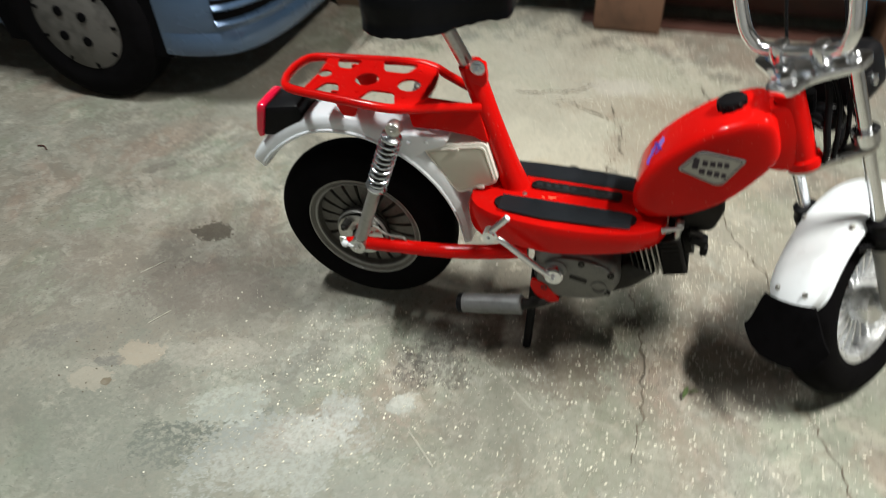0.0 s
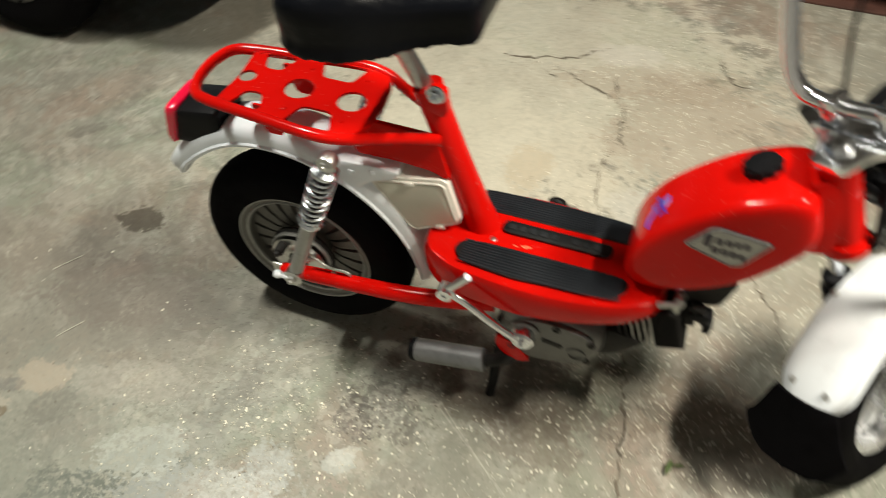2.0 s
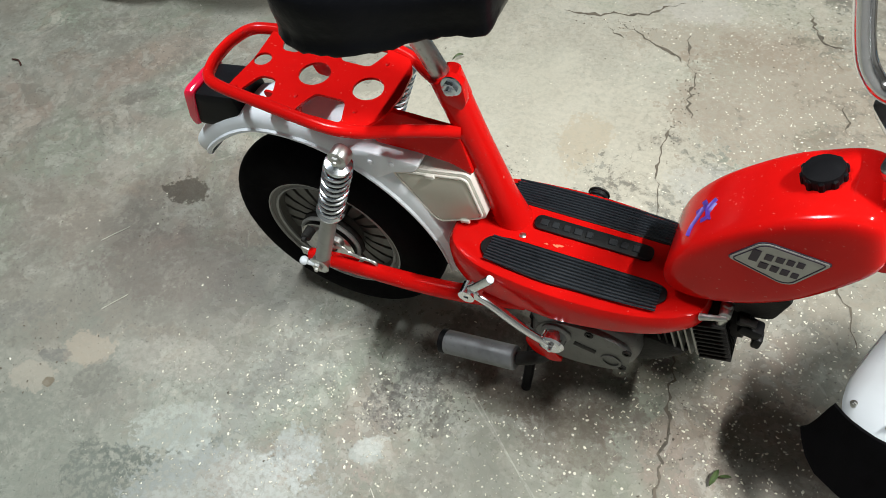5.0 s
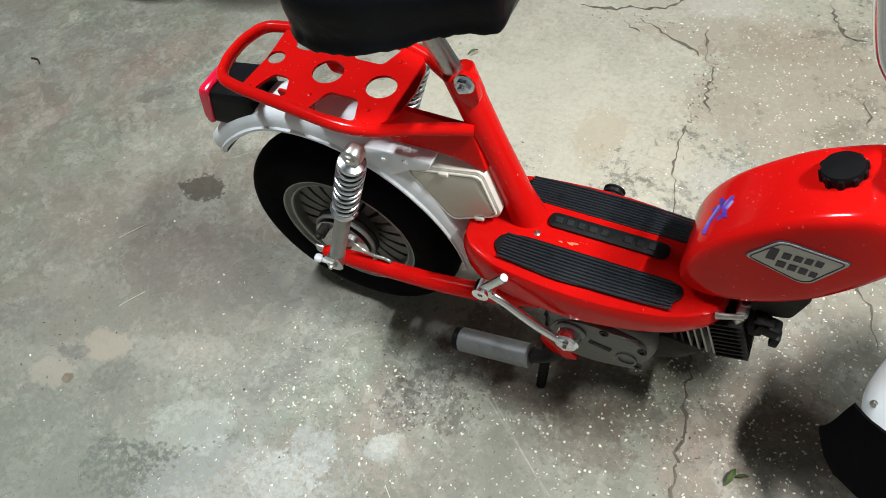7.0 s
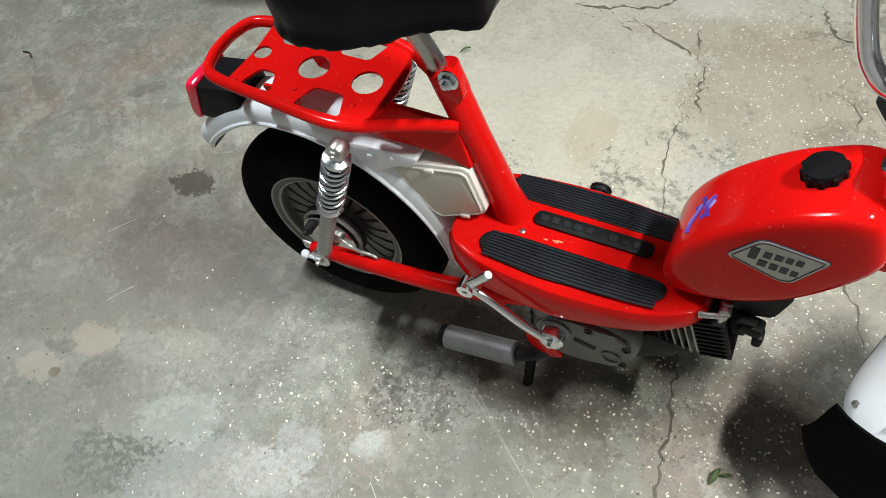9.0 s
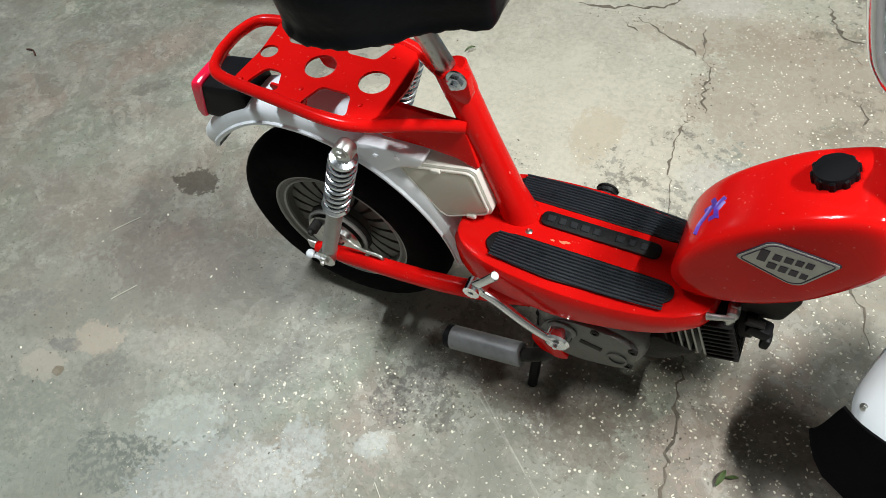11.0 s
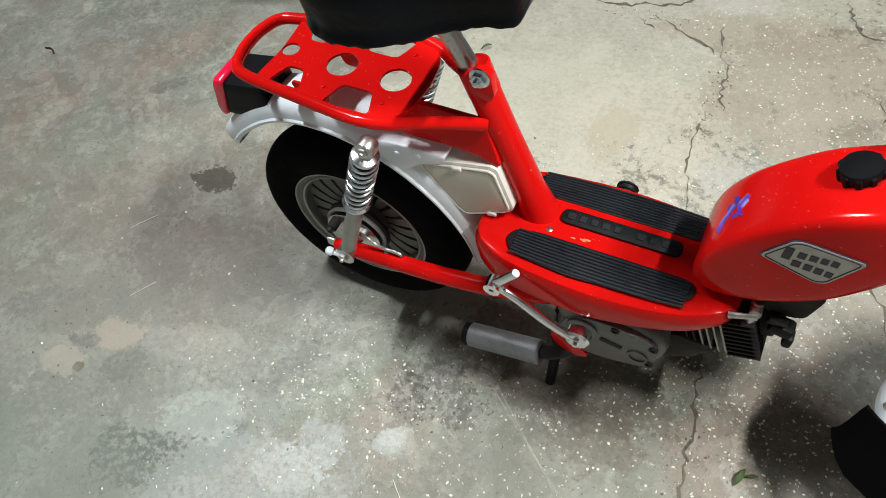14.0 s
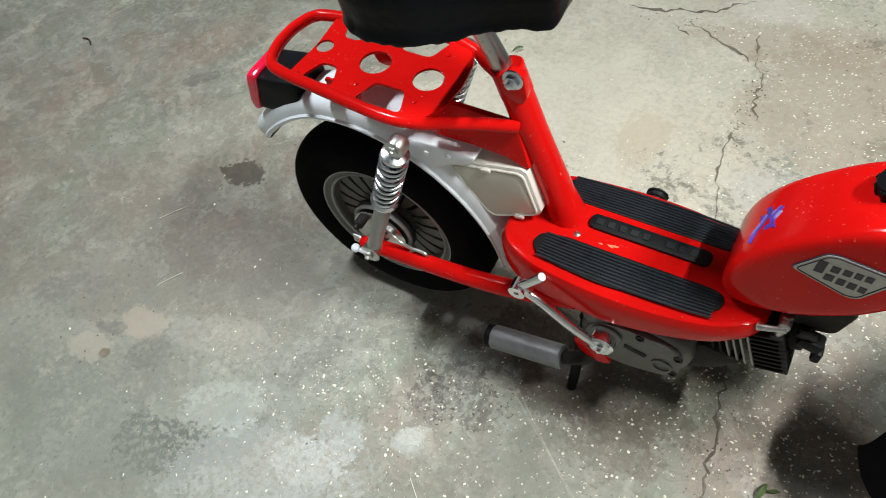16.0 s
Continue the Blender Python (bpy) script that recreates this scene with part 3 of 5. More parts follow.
def wheel(name, m, rim_mat, spoke_mat, label, blade=THIN_BLADE, taper=0.55):
    """Wheel about local Z at the origin of m: tyre, rim, hub and pressed blade spokes."""
    rim = lathe([(0.137, -0.034), (0.139, -0.030), (0.137, -0.027), (0.127, -0.024), (0.122, -0.012), (0.120, 0.0), (0.122, 0.012), (0.127, 0.024), (0.137, 0.027), (0.139, 0.030), (0.137, 0.034),
                 (0.129, 0.033), (0.120, 0.028), (0.115, 0.015), (0.114, 0.0), (0.115, -0.015), (0.120, -0.028), (0.129, -0.033)], None, 72, True)
    rim.transform(m)
    root = part(name, rim, rim_mat, moped, label)
    tyre_prof = []
    for k in range(25):
        a = math.radians(-132 + 264 * k / 24)
        c, d = math.cos(a), math.sin(a)
        tyre_prof.append((0.166 + 0.046 * math.copysign(abs(c) ** 0.85, c), 0.046 * math.copysign(abs(d) ** 0.9, d)))
    inner = [(0.134, 0.024), (0.130, 0.0), (0.134, -0.024)]
    tyre = lathe(tyre_prof + inner, None, 112, True)
    tyre.transform(m)
    part("tyre", tyre, RUBBER, root, "black rubber tyre")
    hub = lathe([(0.012, -0.075), (0.016, -0.070), (0.016, -0.050), (0.042, -0.046), (0.050, -0.040), (0.050, 0.036), (0.044, 0.045), (0.016, 0.048), (0.016, 0.075), (0.010, 0.076)], m, 40)
    part("hub", hub, spoke_mat, root)
    rings = []
    for r, w, z, th in blade:
        rings.append([(r, -w, z - th), (r, w, z - th), (r, w * taper, z + th), (r, -w * taper, z + th)])
    first = None
    for k in range(20):
        mm = m @ Matrix.Rotation(2 * math.pi * k / 20, 4, "Z")
        if first is None:
            first = finish("spoke", loft(rings), spoke_mat)
        ob = new("spoke", first)
        ob.parent = root
        ob.matrix_parent_inverse = Matrix.Identity(4)
        ob.matrix_basis = mm
    return root


YZ = Matrix.Rotation(radians(90), 4, "X")  # local Z to world -Y
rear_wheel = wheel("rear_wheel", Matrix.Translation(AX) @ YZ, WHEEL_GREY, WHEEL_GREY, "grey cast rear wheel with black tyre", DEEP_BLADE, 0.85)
for side in (-1, 1):
    part("rim_lip", lathe([(0.1395, 0.032), (0.1405, 0.035), (0.1385, 0.0375), (0.1335, 0.037), (0.1320, 0.034), (0.1335, 0.031)], Matrix.Translation(AX) @ Matrix.Rotation(radians(90 * -side), 4, "X"), 72, True), RIM_GREY, rear_wheel, "pale worn rim lip")
    part("rim_step", lathe([(0.1235, 0.027), (0.1245, 0.031), (0.1225, 0.033), (0.1190, 0.031), (0.1185, 0.027)], Matrix.Translation(AX) @ Matrix.Rotation(radians(90 * -side), 4, "X"), 72, True), RIM_GREY, rear_wheel)

# Steering frame: X ahead of the turned wheel, Y to its left, Z up the steering axis
RAKE, STEER = radians(24.3), radians(57.3)
_up = Vector((-math.sin(RAKE), 0, math.cos(RAKE)))
_rt = Vector((math.sin(STEER) * math.cos(RAKE), -math.cos(STEER), math.sin(STEER) * math.sin(RAKE)))
_fw = _up.cross(_rt)
FORK = Matrix.Translation((0.824, 0, 0.6)) @ Matrix((_fw, -_rt, _up)).transposed().to_4x4()
OFF, AXLE = 0.071, -0.458
FW = FORK @ Matrix.Translation((OFF, 0, AXLE))
wheel("front_wheel", FW @ YZ, WHEEL_BRIGHT, WHEEL_BRIGHT, "bright alloy front wheel with black tyre, turned aside")


def mudguard(m, crown, half, start, stop, drop=(0.034, 0.034)):
    """An arched sheet about local Y. crown: its outer radius at even steps of the angle from start to stop, in degrees from local X."""
    rings = []
    n = 44
    radii = smooth_line([(i, r, 0) for i, r in enumerate(crown)], 16)
    halves = smooth_line([(i, r, 0) for i, r in enumerate(half)], 16)
    drops = smooth_line([(i, r, 0) for i, r in enumerate(drop)], 16)
    sec = [(-1, -1.03), (-1.07, -0.98), (-1.07, -0.88), (-0.99, -0.80), (-0.97, -0.55), (-0.90, -0.26), (-0.72, -0.07), (-0.4, -0.01), (0, 0)]
    sec = sec + [(-y, r) for y, r in reversed(sec[:-1])]
    sec = [(y, r, 0) for y, r in sec] + [(y * 0.955, r, 0.0022) for y, r in reversed(sec)]
    for k in range(n + 1):
        t = k / n
        a = radians(start + (stop - start) * t)
        q = radii[round(t * (len(radii) - 1))].y
        w = halves[round(t * (len(halves) - 1))].y * (1 - 0.30 * max(0, (t - 0.86) / 0.14) ** 3 - 0.10 * max(0, (0.06 - t) / 0.06) ** 2)
        d = drops[round(t * (len(drops) - 1))].y
        rings.append([((q + r * d - g) * math.cos(a), y * w, (q + r * d - g) * math.sin(a)) for y, r, g in sec])
    bm = loft(rings)
    bm.transform(m)
    return bm


rear_guard = part("rear_mudguard", mudguard(Matrix.Translation(AX), (0.254, 0.266, 0.285, 0.297, 0.300, 0.301, 0.296, 0.296), (0.040, 0.043, 0.046, 0.046, 0.046, 0.046, 0.046, 0.046), 3, 149, (0.013, 0.024, 0.037, 0.042, 0.037, 0.034, 0.034, 0.034)), WHITE, moped, "white painted steel rear mudguard")
fin = [(0.075, 0.505), (0.12, 0.516), (0.165, 0.520), (0.214, 0.517), (0.205, 0.499), (0.170, 0.486), (0.130, 0.455)]
part("bracket", puffed(rounded(fin, 0.006), 0.034, side_at(-0.012), 14, 9), WHITE, rear_guard)
for x, z in ((0.132, 0.497), (0.168, 0.505)):
    part("bracket_rivet", lathe([(0.0050, 0), (0.0045, 0.0025), (0.0015, 0.0038)], Matrix.Translation((x, -0.0455, z)) @ YZ, 12), WHITE, rear_guard)

# Frame: footboard, seat tube, neck
def footboard():
    half = [(0.256, 0.036), (0.262, 0.060), (0.285, 0.080), (0.33, 0.094), (0.42, 0.102), (0.50, 0.100), (0.57, 0.090), (0.62, 0.072), (0.648, 0.042)]
    right = [(x, -y) for x, y in half]
    line = smooth_line([(x, y, 0) for x, y in right + [(x, y) for x, y in reversed(half)]], 5, True)
    c = Vector((0.44, 0, 0))
    rings = []
    for f, z, slope in ((0.50, 0.404, 0), (0.93, 0.402, 0), (0.965, 0.400, 0), (0.99, 0.393, 0), (1.0, 0.383, 0), (1.0, 0.370, 0.3), (0.985, 0.345, 0.8), (0.96, 0.330, 1), (0.92, 0.326, 1), (0.5, 0.326, 1)):
        rings.append([(c.x + (q.x - c.x) * f, q.y * f - 0.012, z + slope * 0.14 * max(0, q.x - 0.44) - 0.10 * max(0, abs(q.y * f) - 0.06) * (1 if z > 0.38 else 0)) for q in line])
    return loft(rings)


chassis = part("chassis", footboard(), RED, moped, "glossy red pressed steel footboard frame")
part("seat_tube", tube([(0.345, 0, 0.385), (0.322, 0, 0.45), (0.286, 0, 0.55), (0.250, 0, 0.655)], [0.032, 0.0240, 0.0220, 0.0215], 6, 24), RED, chassis)
ear = rounded([(0.254, 0.640), (0.281, 0.632), (0.288, 0.645), (0.284, 0.679), (0.262, 0.683), (0.252, 0.664)], 0.005)
clamp = join(rod((0.2615, 0, 0.622), (0.2475, 0, 0.664), 0.0225, 0.0225, 28, 0.002), plate(ear, 0.012, side_at(-0.0155), bevel=0.003))
part("seat_clamp", clamp, RED, chassis)
part("clamp_bolt", bolt((0.270, -0.0270, 0.671), (0, -1, 0), 0.0105, 0.010), SPRING, chassis, "chrome clamp bolt")
neck = [(0.60, 0.415), (0.70, 0.445), (0.745, 0.475), (0.798, 0.546), (0.838, 0.535), (0.826, 0.620), (0.800, 0.676), (0.76, 0.65), (0.70, 0.55), (0.62, 0.48)]
part("neck", puffed(rounded(neck, 0.02), 0.026, SIDE, 8, 9), RED, chassis)
part("head_tube", join(rod(FORK @ Vector((0, 0, -0.068)), FORK @ Vector((0, 0, 0.088)), 0.024, 0.024, 28, 0.003)), RED, chassis)
gusset = puffed(rounded([(0.118, 0.588), (0.268, 0.586), (0.292, 0.512), (0.280, 0.515), (0.262, 0.522), (0.205, 0.526), (0.135, 0.524)], 0.008), 0.005, side_at(-0.016), 10, 9)
for v in gusset.verts:  # leans out towards its foot
    v.co.y -= 0.12 * (0.590 - v.co.z)
part("gusset", gusset, RED, chassis)


def footmat(name, outline, z, label):
    base = plate(rounded(outline, 0.016, 5), 0.005, Matrix.Translation((0, 0, z)), bevel=0.0012)
    return part(name, base, MAT_RUBBER, chassis, label)


def ridges(mat_ob, x0, x1, y_in, y_out, z, count, bow):
    """Lengthwise ribs of a mat, each one its own strip."""
    for k in range(count):
        f = (k + 0.5) / count
        pts = []
        for j in range(7):
            t = j / 6
            spread = math.sin(math.pi * (0.12 + 0.80 * t)) ** 0.5
            x = x0 + (x1 - x0) * t
            pts.append((x, y_in + (y_out - y_in) * f * (bow + (1 - bow) * spread), z))
        part("rib", tube(pts, 0.0019, 3, 6), MAT_RIB, mat_ob)


for y_in, y_out in ((-0.042, -0.098), (0.027, 0.077)):
    w = y_out - y_in
    o = [(0.312, 0.46), (0.318, 0.14), (0.35, 0.0), (0.57, 0.0), (0.588, 0.10), (0.590, 0.42), (0.575, 0.68), (0.52, 0.88), (0.42, 1.0), (0.35, 0.90), (0.322, 0.72)]
    o = [(x, y_in + w * f) for x, f in o]
    mo = footmat("foot_mat", o if w > 0 else o[::-1], 0.4005, "black ribbed rubber foot mat")
    ridges(mo, 0.326, 0.580, y_in + 0.05 * w, y_in + 0.97 * w, 0.4066, 9, 0.75)
mo = footmat("centre_mat", [(0.375, -0.013), (0.555, -0.013), (0.555, 0.013), (0.375, 0.013)], 0.4045, "black rubber strip with worn raised lettering")
for k in range(9):
    if k != 5:
        part("raised_mark", box((0.390 + 0.0175 * k, 0, 0.4103), (0.010 if k % 3 else 0.012, 0.011, 0.0018), 0.0006, segments=1), MAT_MARK, mo)
CHIPPED = material("chipped_red_paint", (0.75, 0.20, 0.10), 0.6, 0, 0.3, 200)
for x, y, r in ((0.419, -0.031, 0.0034), (0.426, -0.029, 0.0024), (0.404, -0.033, 0.0020), (0.600, -0.010, 0.0024)):
    part("paint_chip", plate([(x + r * (1 + 0.4 * math.sin(5 * a + x * 900)) * math.cos(a) * 1.6, y + r * (1 + 0.4 * math.cos(3 * a + y * 700)) * math.sin(a) * 0.7) for a in (2 * math.pi * k / 12 for k in range(12))], 0.0008, Matrix.Translation((0, 0, 0.4036))), CHIPPED, chassis)
for x, y in ((0.366, -0.030), (0.356, 0.036), (0.588, -0.024), (0.592, 0.024)):
    part("rivet", lathe([(0.006, 0), (0.0055, 0.002), (0.002, 0.0035)], Matrix.Translation((x, y, 0.402)), 14), STEEL, chassis)

# Luggage rack
def rack():
    z = 0.600
    half = [(0.274, -0.022, 0.585), (0.23, -0.040, 0.590), (0.185, -0.062, 0.595), (0.150, -0.080, 0.599), (0.10, -0.087, z), (0.0, -0.077, z), (-0.085, -0.067, z), (-0.112, -0.055, z), (-0.123, -0.030, z), (-0.126, -0.012, z)]
    line = half + [(x, -y, q) for x, y, q in reversed(half)]
    ob = part("luggage_rack", tube(line, 0.0090, 6, 14), RED, moped, "red tubular luggage rack with a perforated plate")
    out = [(-0.072, -0.066), (-0.055, -0.072), (0.112, -0.086), (0.150, -0.078), (0.172, -0.050), (0.178, 0.0), (0.172, 0.050), (0.150, 0.078), (0.112, 0.086), (-0.055, 0.072), (-0.072, 0.066), (-0.066, 0.0)]
    holes = [circle(-0.053, 0.002, 0.0135), circle(0.038, -0.001, 0.0235), circle(0.127, -0.004, 0.0225)]
    for s in (-1, 1):
        for x0, x1, y0, y1 in ((-0.050, 0.004, 0.029, 0.066), (0.046, 0.122, 0.036, 0.076)):
            r = [(x0, s * y1), (x0 + 0.014, s * y0), (x1 - 0.014, s * y0), (x1, s * y1)]
            holes.append(rounded(r if s < 0 else r[::-1], 0.009))
    part("rack_plate", plate(rounded(out, 0.012), 0.004, Matrix.Translation((0, 0, z - 0.001)), holes), RED, ob)
    for s in (-1, 1):
        part("rack_stay", plate(rounded([(-0.02, 0.60), (0.045, 0.60), (0.028, 0.548), (0.0, 0.548)], 0.008), 0.004, side_at(s * 0.052 + 0.002)), RED, ob)
    for x, y in ((-0.06, 0.062), (-0.06, -0.062), (0.035, 0.05), (0.035, -0.05), (0.13, 0.05), (0.13, -0.05)):
        part("rivet", lathe([(0.0038, 0), (0.0034, 0.0012), (0.0012, 0.002)], Matrix.Translation((x, y, z + 0.003)), 12), RED, ob)


rack()

# Tail lamp
tail = part("tail_lamp", puffed(rounded([(-0.190, 0.530), (-0.105, 0.545), (-0.100, 0.50), (-0.140, 0.462), (-0.208, 0.457)], 0.008), 0.040, SIDE, 10, 9), BLACK, moped, "black tail lamp housing with a red lens")
part("lens", puffed(rounded([(-0.190, 0.538), (-0.180, 0.535), (-0.203, 0.453), (-0.214, 0.449), (-0.218, 0.466), (-0.202, 0.536)], 0.007), 0.043, SIDE, 8, 9), LENS, tail, "red tail lamp lens")

# Shock absorbers, swinging arm, chain
def shock(y):
    s = -1 if y < 0 else 1
    top, low = Vector((0.129, y, 0.570)), Vector((0.016, y - s * 0.002, 0.250))
    d = (top - low).normalized()
    n = (top - low).length
    at = lambda f: low + d * n * f
    ob = part("shock_absorber", rod(at(0.06), at(0.57), 0.0135, 0.0135, 24, 0.002), SILVER, moped, "chrome coil spring shock absorber")
    part("spring", helix(at(0.560), at(0.925), 0.0190, 0.0029, 9.4), SPRING, ob)
    part("spring_seat", lathe([(0.012, -0.004), (0.022, -0.004), (0.023, 0.001), (0.020, 0.006), (0.012, 0.008)], along(at(0.545), at(0.65)), 28), SPRING, ob)
    part("top_cup", lathe([(0.009, -0.002), (0.0206, -0.002), (0.0212, 0.001), (0.0200, 0.004), (0.0150, 0.006), (0.011, 0.007), (0.009, 0.008)], along(at(0.932), at(1.0)), 28), SPRING, ob)
    part("damper_rod", rod(at(0.5), at(0.95), 0.010), SOOT, ob)
    eye = lathe([(0.0080, -0.010), (0.0140, -0.010), (0.0152, -0.007), (0.0152, 0.007), (0.0140, 0.010), (0.0080, 0.010)], along(top, top + Vector((0, -1, 0))), 28, True)
    part("top_eye", eye, STEEL, ob)
    part("top_nut", bolt(top + Vector((0, s * 0.009, 0)), (0, s, 0), 0.0085, 0.006), STEEL, ob)
    part("low_eye", lathe([(0.007, -0.012), (0.017, -0.012), (0.017, 0.012), (0.007, 0.012)], along(low, low + Vector((0, -1, 0))), 24, True), STEEL, ob)
    part("washer", lathe([(0.006, 0.010), (0.0185, 0.010), (0.0195, 0.0115), (0.0185, 0.013), (0.006, 0.013)], along(low, low + Vector((0, s, 0))), 28, True), STEEL, ob)
    part("low_nut", bolt(low + Vector((0, s * 0.010, 0)), (0, s, 0), 0.009, 0.009), STEEL, ob)


for y in (-0.104, 0.104):
    shock(y)
    s = -1 if y < 0 else 1
    part("swinging_arm", tube([(-0.018, s * 0.088, 0.236), (0.05, s * 0.090, 0.246), (0.20, s * 0.090, 0.262), (0.30, s * 0.084, 0.276), (0.385, s * 0.070, 0.290)], [0.011, 0.015, 0.0155, 0.016, 0.018], 6, 16), RED, moped, "red tubular swinging arm")
    part("axle_nut", bolt((0, s * 0.092, 0.234), (0, s, 0), 0.011, 0.010), STEEL, moped)
    part("chain_adjuster", box((-0.025, s * 0.086, 0.234), (0.030, 0.005, 0.022), 0.003), STEEL, moped)
part("adjuster_knob", join(rod((0.010, -0.112, 0.248), (-0.006, -0.117, 0.256), 0.0045), lathe([(0.003, 0), (0.0075, 0.002), (0.0085, 0.008), (0.0065, 0.013), (0.002, 0.015)], along((-0.004, -0.116, 0.255), (-0.022, -0.120, 0.263)), 16)), WHITE, moped, "white plastic cable adjuster knob")
part("sprocket", lathe([(0.020, -0.002), (0.052, -0.002), (0.055, 0), (0.052, 0.002), (0.020, 0.002)], Matrix.Translation((0, -0.058, 0.234)) @ YZ, 48, True), STEEL, moped)
for z0, z1 in ((0.288, 0.305), (0.181, 0.245)):
    part("chain", tube([(0.0, 0.058, z0), (0.42, 0.058, z1)], 0.0022, 1, 8, smooth=False, flat=1.8), SOOT, moped)
loop = [(0.046, -0.084, 0.292), (0.058, -0.086, 0.290), (0.070, -0.086, 0.280), (0.090, -0.086, 0.275), (0.112, -0.086, 0.276), (0.121, -0.086, 0.270), (0.117, -0.086, 0.261), (0.100, -0.086, 0.260), (0.086, -0.086, 0.266)]
part("brake_arm", join(tube(loop, 0.0030, 6, 10), lathe([(0.004, -0.004), (0.013, -0.004), (0.013, 0.004), (0.004, 0.004)], along((0.044, -0.082, 0.292), (0.044, -0.1, 0.292)), 20, True)), STEEL, moped, "looped steel brake arm")
part("brake_plate", lathe([(0.018, 0.006), (0.046, 0.006), (0.058, 0.001), (0.062, -0.004), (0.063, -0.012)], Matrix.Translation((0, -0.046, 0.234)) @ YZ, 48), SOOT, moped)
part("brake_rim", lathe([(0.0545, 0.004), (0.0590, 0.006), (0.0615, 0.002), (0.0600, -0.003)], Matrix.Translation((0, -0.046, 0.234)) @ YZ, 48, True), RIM_GREY, moped)
part("cable_stop", join(rod((-0.026, -0.052, 0.270), (-0.026, -0.082, 0.270), 0.0095, 0.0095, 16, 0.002), rod((-0.026, -0.078, 0.270), (-0.026, -0.088, 0.270), 0.0065, 0.0055, 6)), SOOT, moped)
part("cam_nut", bolt((0.030, -0.060, 0.262), (0, -1, 0), 0.009, 0.012), STEEL, moped)

# Toolbox panel
pan = [(0.152, 0.483), (0.279, 0.513), (0.288, 0.509), (0.311, 0.431), (0.305, 0.421), (0.232, 0.382), (0.218, 0.390)]
panel = part("tool_box", plate(rounded(pan, 0.010), 0.060, side_at(0.026), bevel=0.003), CREAM_EDGE, moped, "cream plastic side tool box with a lid")
c = Vector((0.250, 0.450))
lid = [c + (Vector(q) - c) * 0.84 for q in pan]
part("lid", plate(rounded(lid, 0.008), 0.004, side_at(-0.0345), bevel=0.001), CREAM, panel, "dull cream lid")
trim = rounded([c + (Vector(q) - c) * 0.90 for q in pan], 0.008)
part("trim", tube([(q.x, -0.0375, q.y) for q in trim], 0.0020, sides=8, closed=True, smooth=False), CREAM_EDGE, panel, "pale raised trim line")
for x, z in ((0.226, 0.494), (0.277, 0.411)):
    part("catch", box((x, -0.040, z), (0.016, 0.006, 0.007), 0.002, (0, -14, 0)), CREAM_EDGE, panel)

# Fuel tank
TANK = [(0.573, 0.450), (0.579, 0.492), (0.598, 0.532), (0.628, 0.570), (0.675, 0.614), (0.715, 0.638), (0.748, 0.652), (0.773, 0.648), (0.789, 0.622), (0.799, 0.582), (0.782, 0.540), (0.742, 0.482), (0.702, 0.447), (0.660, 0.424), (0.612, 0.413), (0.583, 0.422)]
line = [(q.x, q.y) for q in smooth_line([(x, z, 0) for x, z in TANK], 4, True)]
tank_mesh = puffed(line, 0.062, SIDE, 9, 27, (0.685, 0.53))
tank = part("fuel_tank", tank_mesh, RED, moped, "glossy red fuel tank", 60)
cap_m = along((0.713, 0.008, 0.629), (0.694, 0.008, 0.679)) @ Matrix.Scale(0.88, 4)
cap = lathe([(0.022, 0.0), (0.0255, 0.003), (0.0265, 0.020), (0.0245, 0.024), (0.010, 0.026)], cap_m, 40)
part("fuel_cap", cap, BLACK, tank, "black ribbed plastic fuel cap")
for k in range(10):
    a = 2 * math.pi * k / 10
    b = box((0.0262, 0, 0.013), (0.005, 0.0085, 0.018), 0.002, segments=1)
    b.transform(cap_m @ Matrix.Rotation(a, 4, "Z"))
    part("grip_lug", b, BLACK, tank)
tree = BVHTree.FromObject(tank, bpy.context.evaluated_depsgraph_get())
for pts in (((0.592, 0.512), (0.593, 0.530), (0.597, 0.552), (0.601, 0.574)), ((0.593, 0.560), (0.602, 0.577), (0.606, 0.568), (0.612, 0.590)), ((0.600, 0.548), (0.606, 0.560), (0.604, 0.576), (0.598, 0.590)), ((0.610, 0.556), (0.606, 0.576), (0.612, 0.598))):
    hits = []
    for q in smooth_line([(x, -0.03, z) for x, z in pts], 6):
        hit, normal, _, _ = tree.ray_cast(q + Vector((0, -0.12, 0.148)), Vector((0, 0.12, -0.148)).normalized())
        if hit:
            hits.append(hit + normal * 0.0002)
    if len(hits) > 3:
        part("ink_stroke", tube(hits, 0.0042, sides=6, smooth=False, flat=0.15), BLUE_INK, tank, "smudged blue ink stroke")
bad = [(0.640, 0.538), (0.668, 0.580), (0.679, 0.584), (0.750, 0.576), (0.722, 0.519), (0.709, 0.515)]
part("badge_border", plate(rounded(bad, 0.006), 0.0030, side_at(-0.0605)), INK, tank)
c = Vector((0.694, 0.550))
part("badge", plate(rounded([c + (Vector(q) - c) * 0.97 for q in bad], 0.006), 0.0030, side_at(-0.0615)), BADGE, tank, "grey maker's badge with dark marks")
edge_line = rounded([c + (Vector(q) - c) * 0.89 for q in bad], 0.006)
part("badge_line", tube([(q.x, -0.0645, q.y) for q in edge_line], 0.0009, sides=6, closed=True, smooth=False), INK, tank)
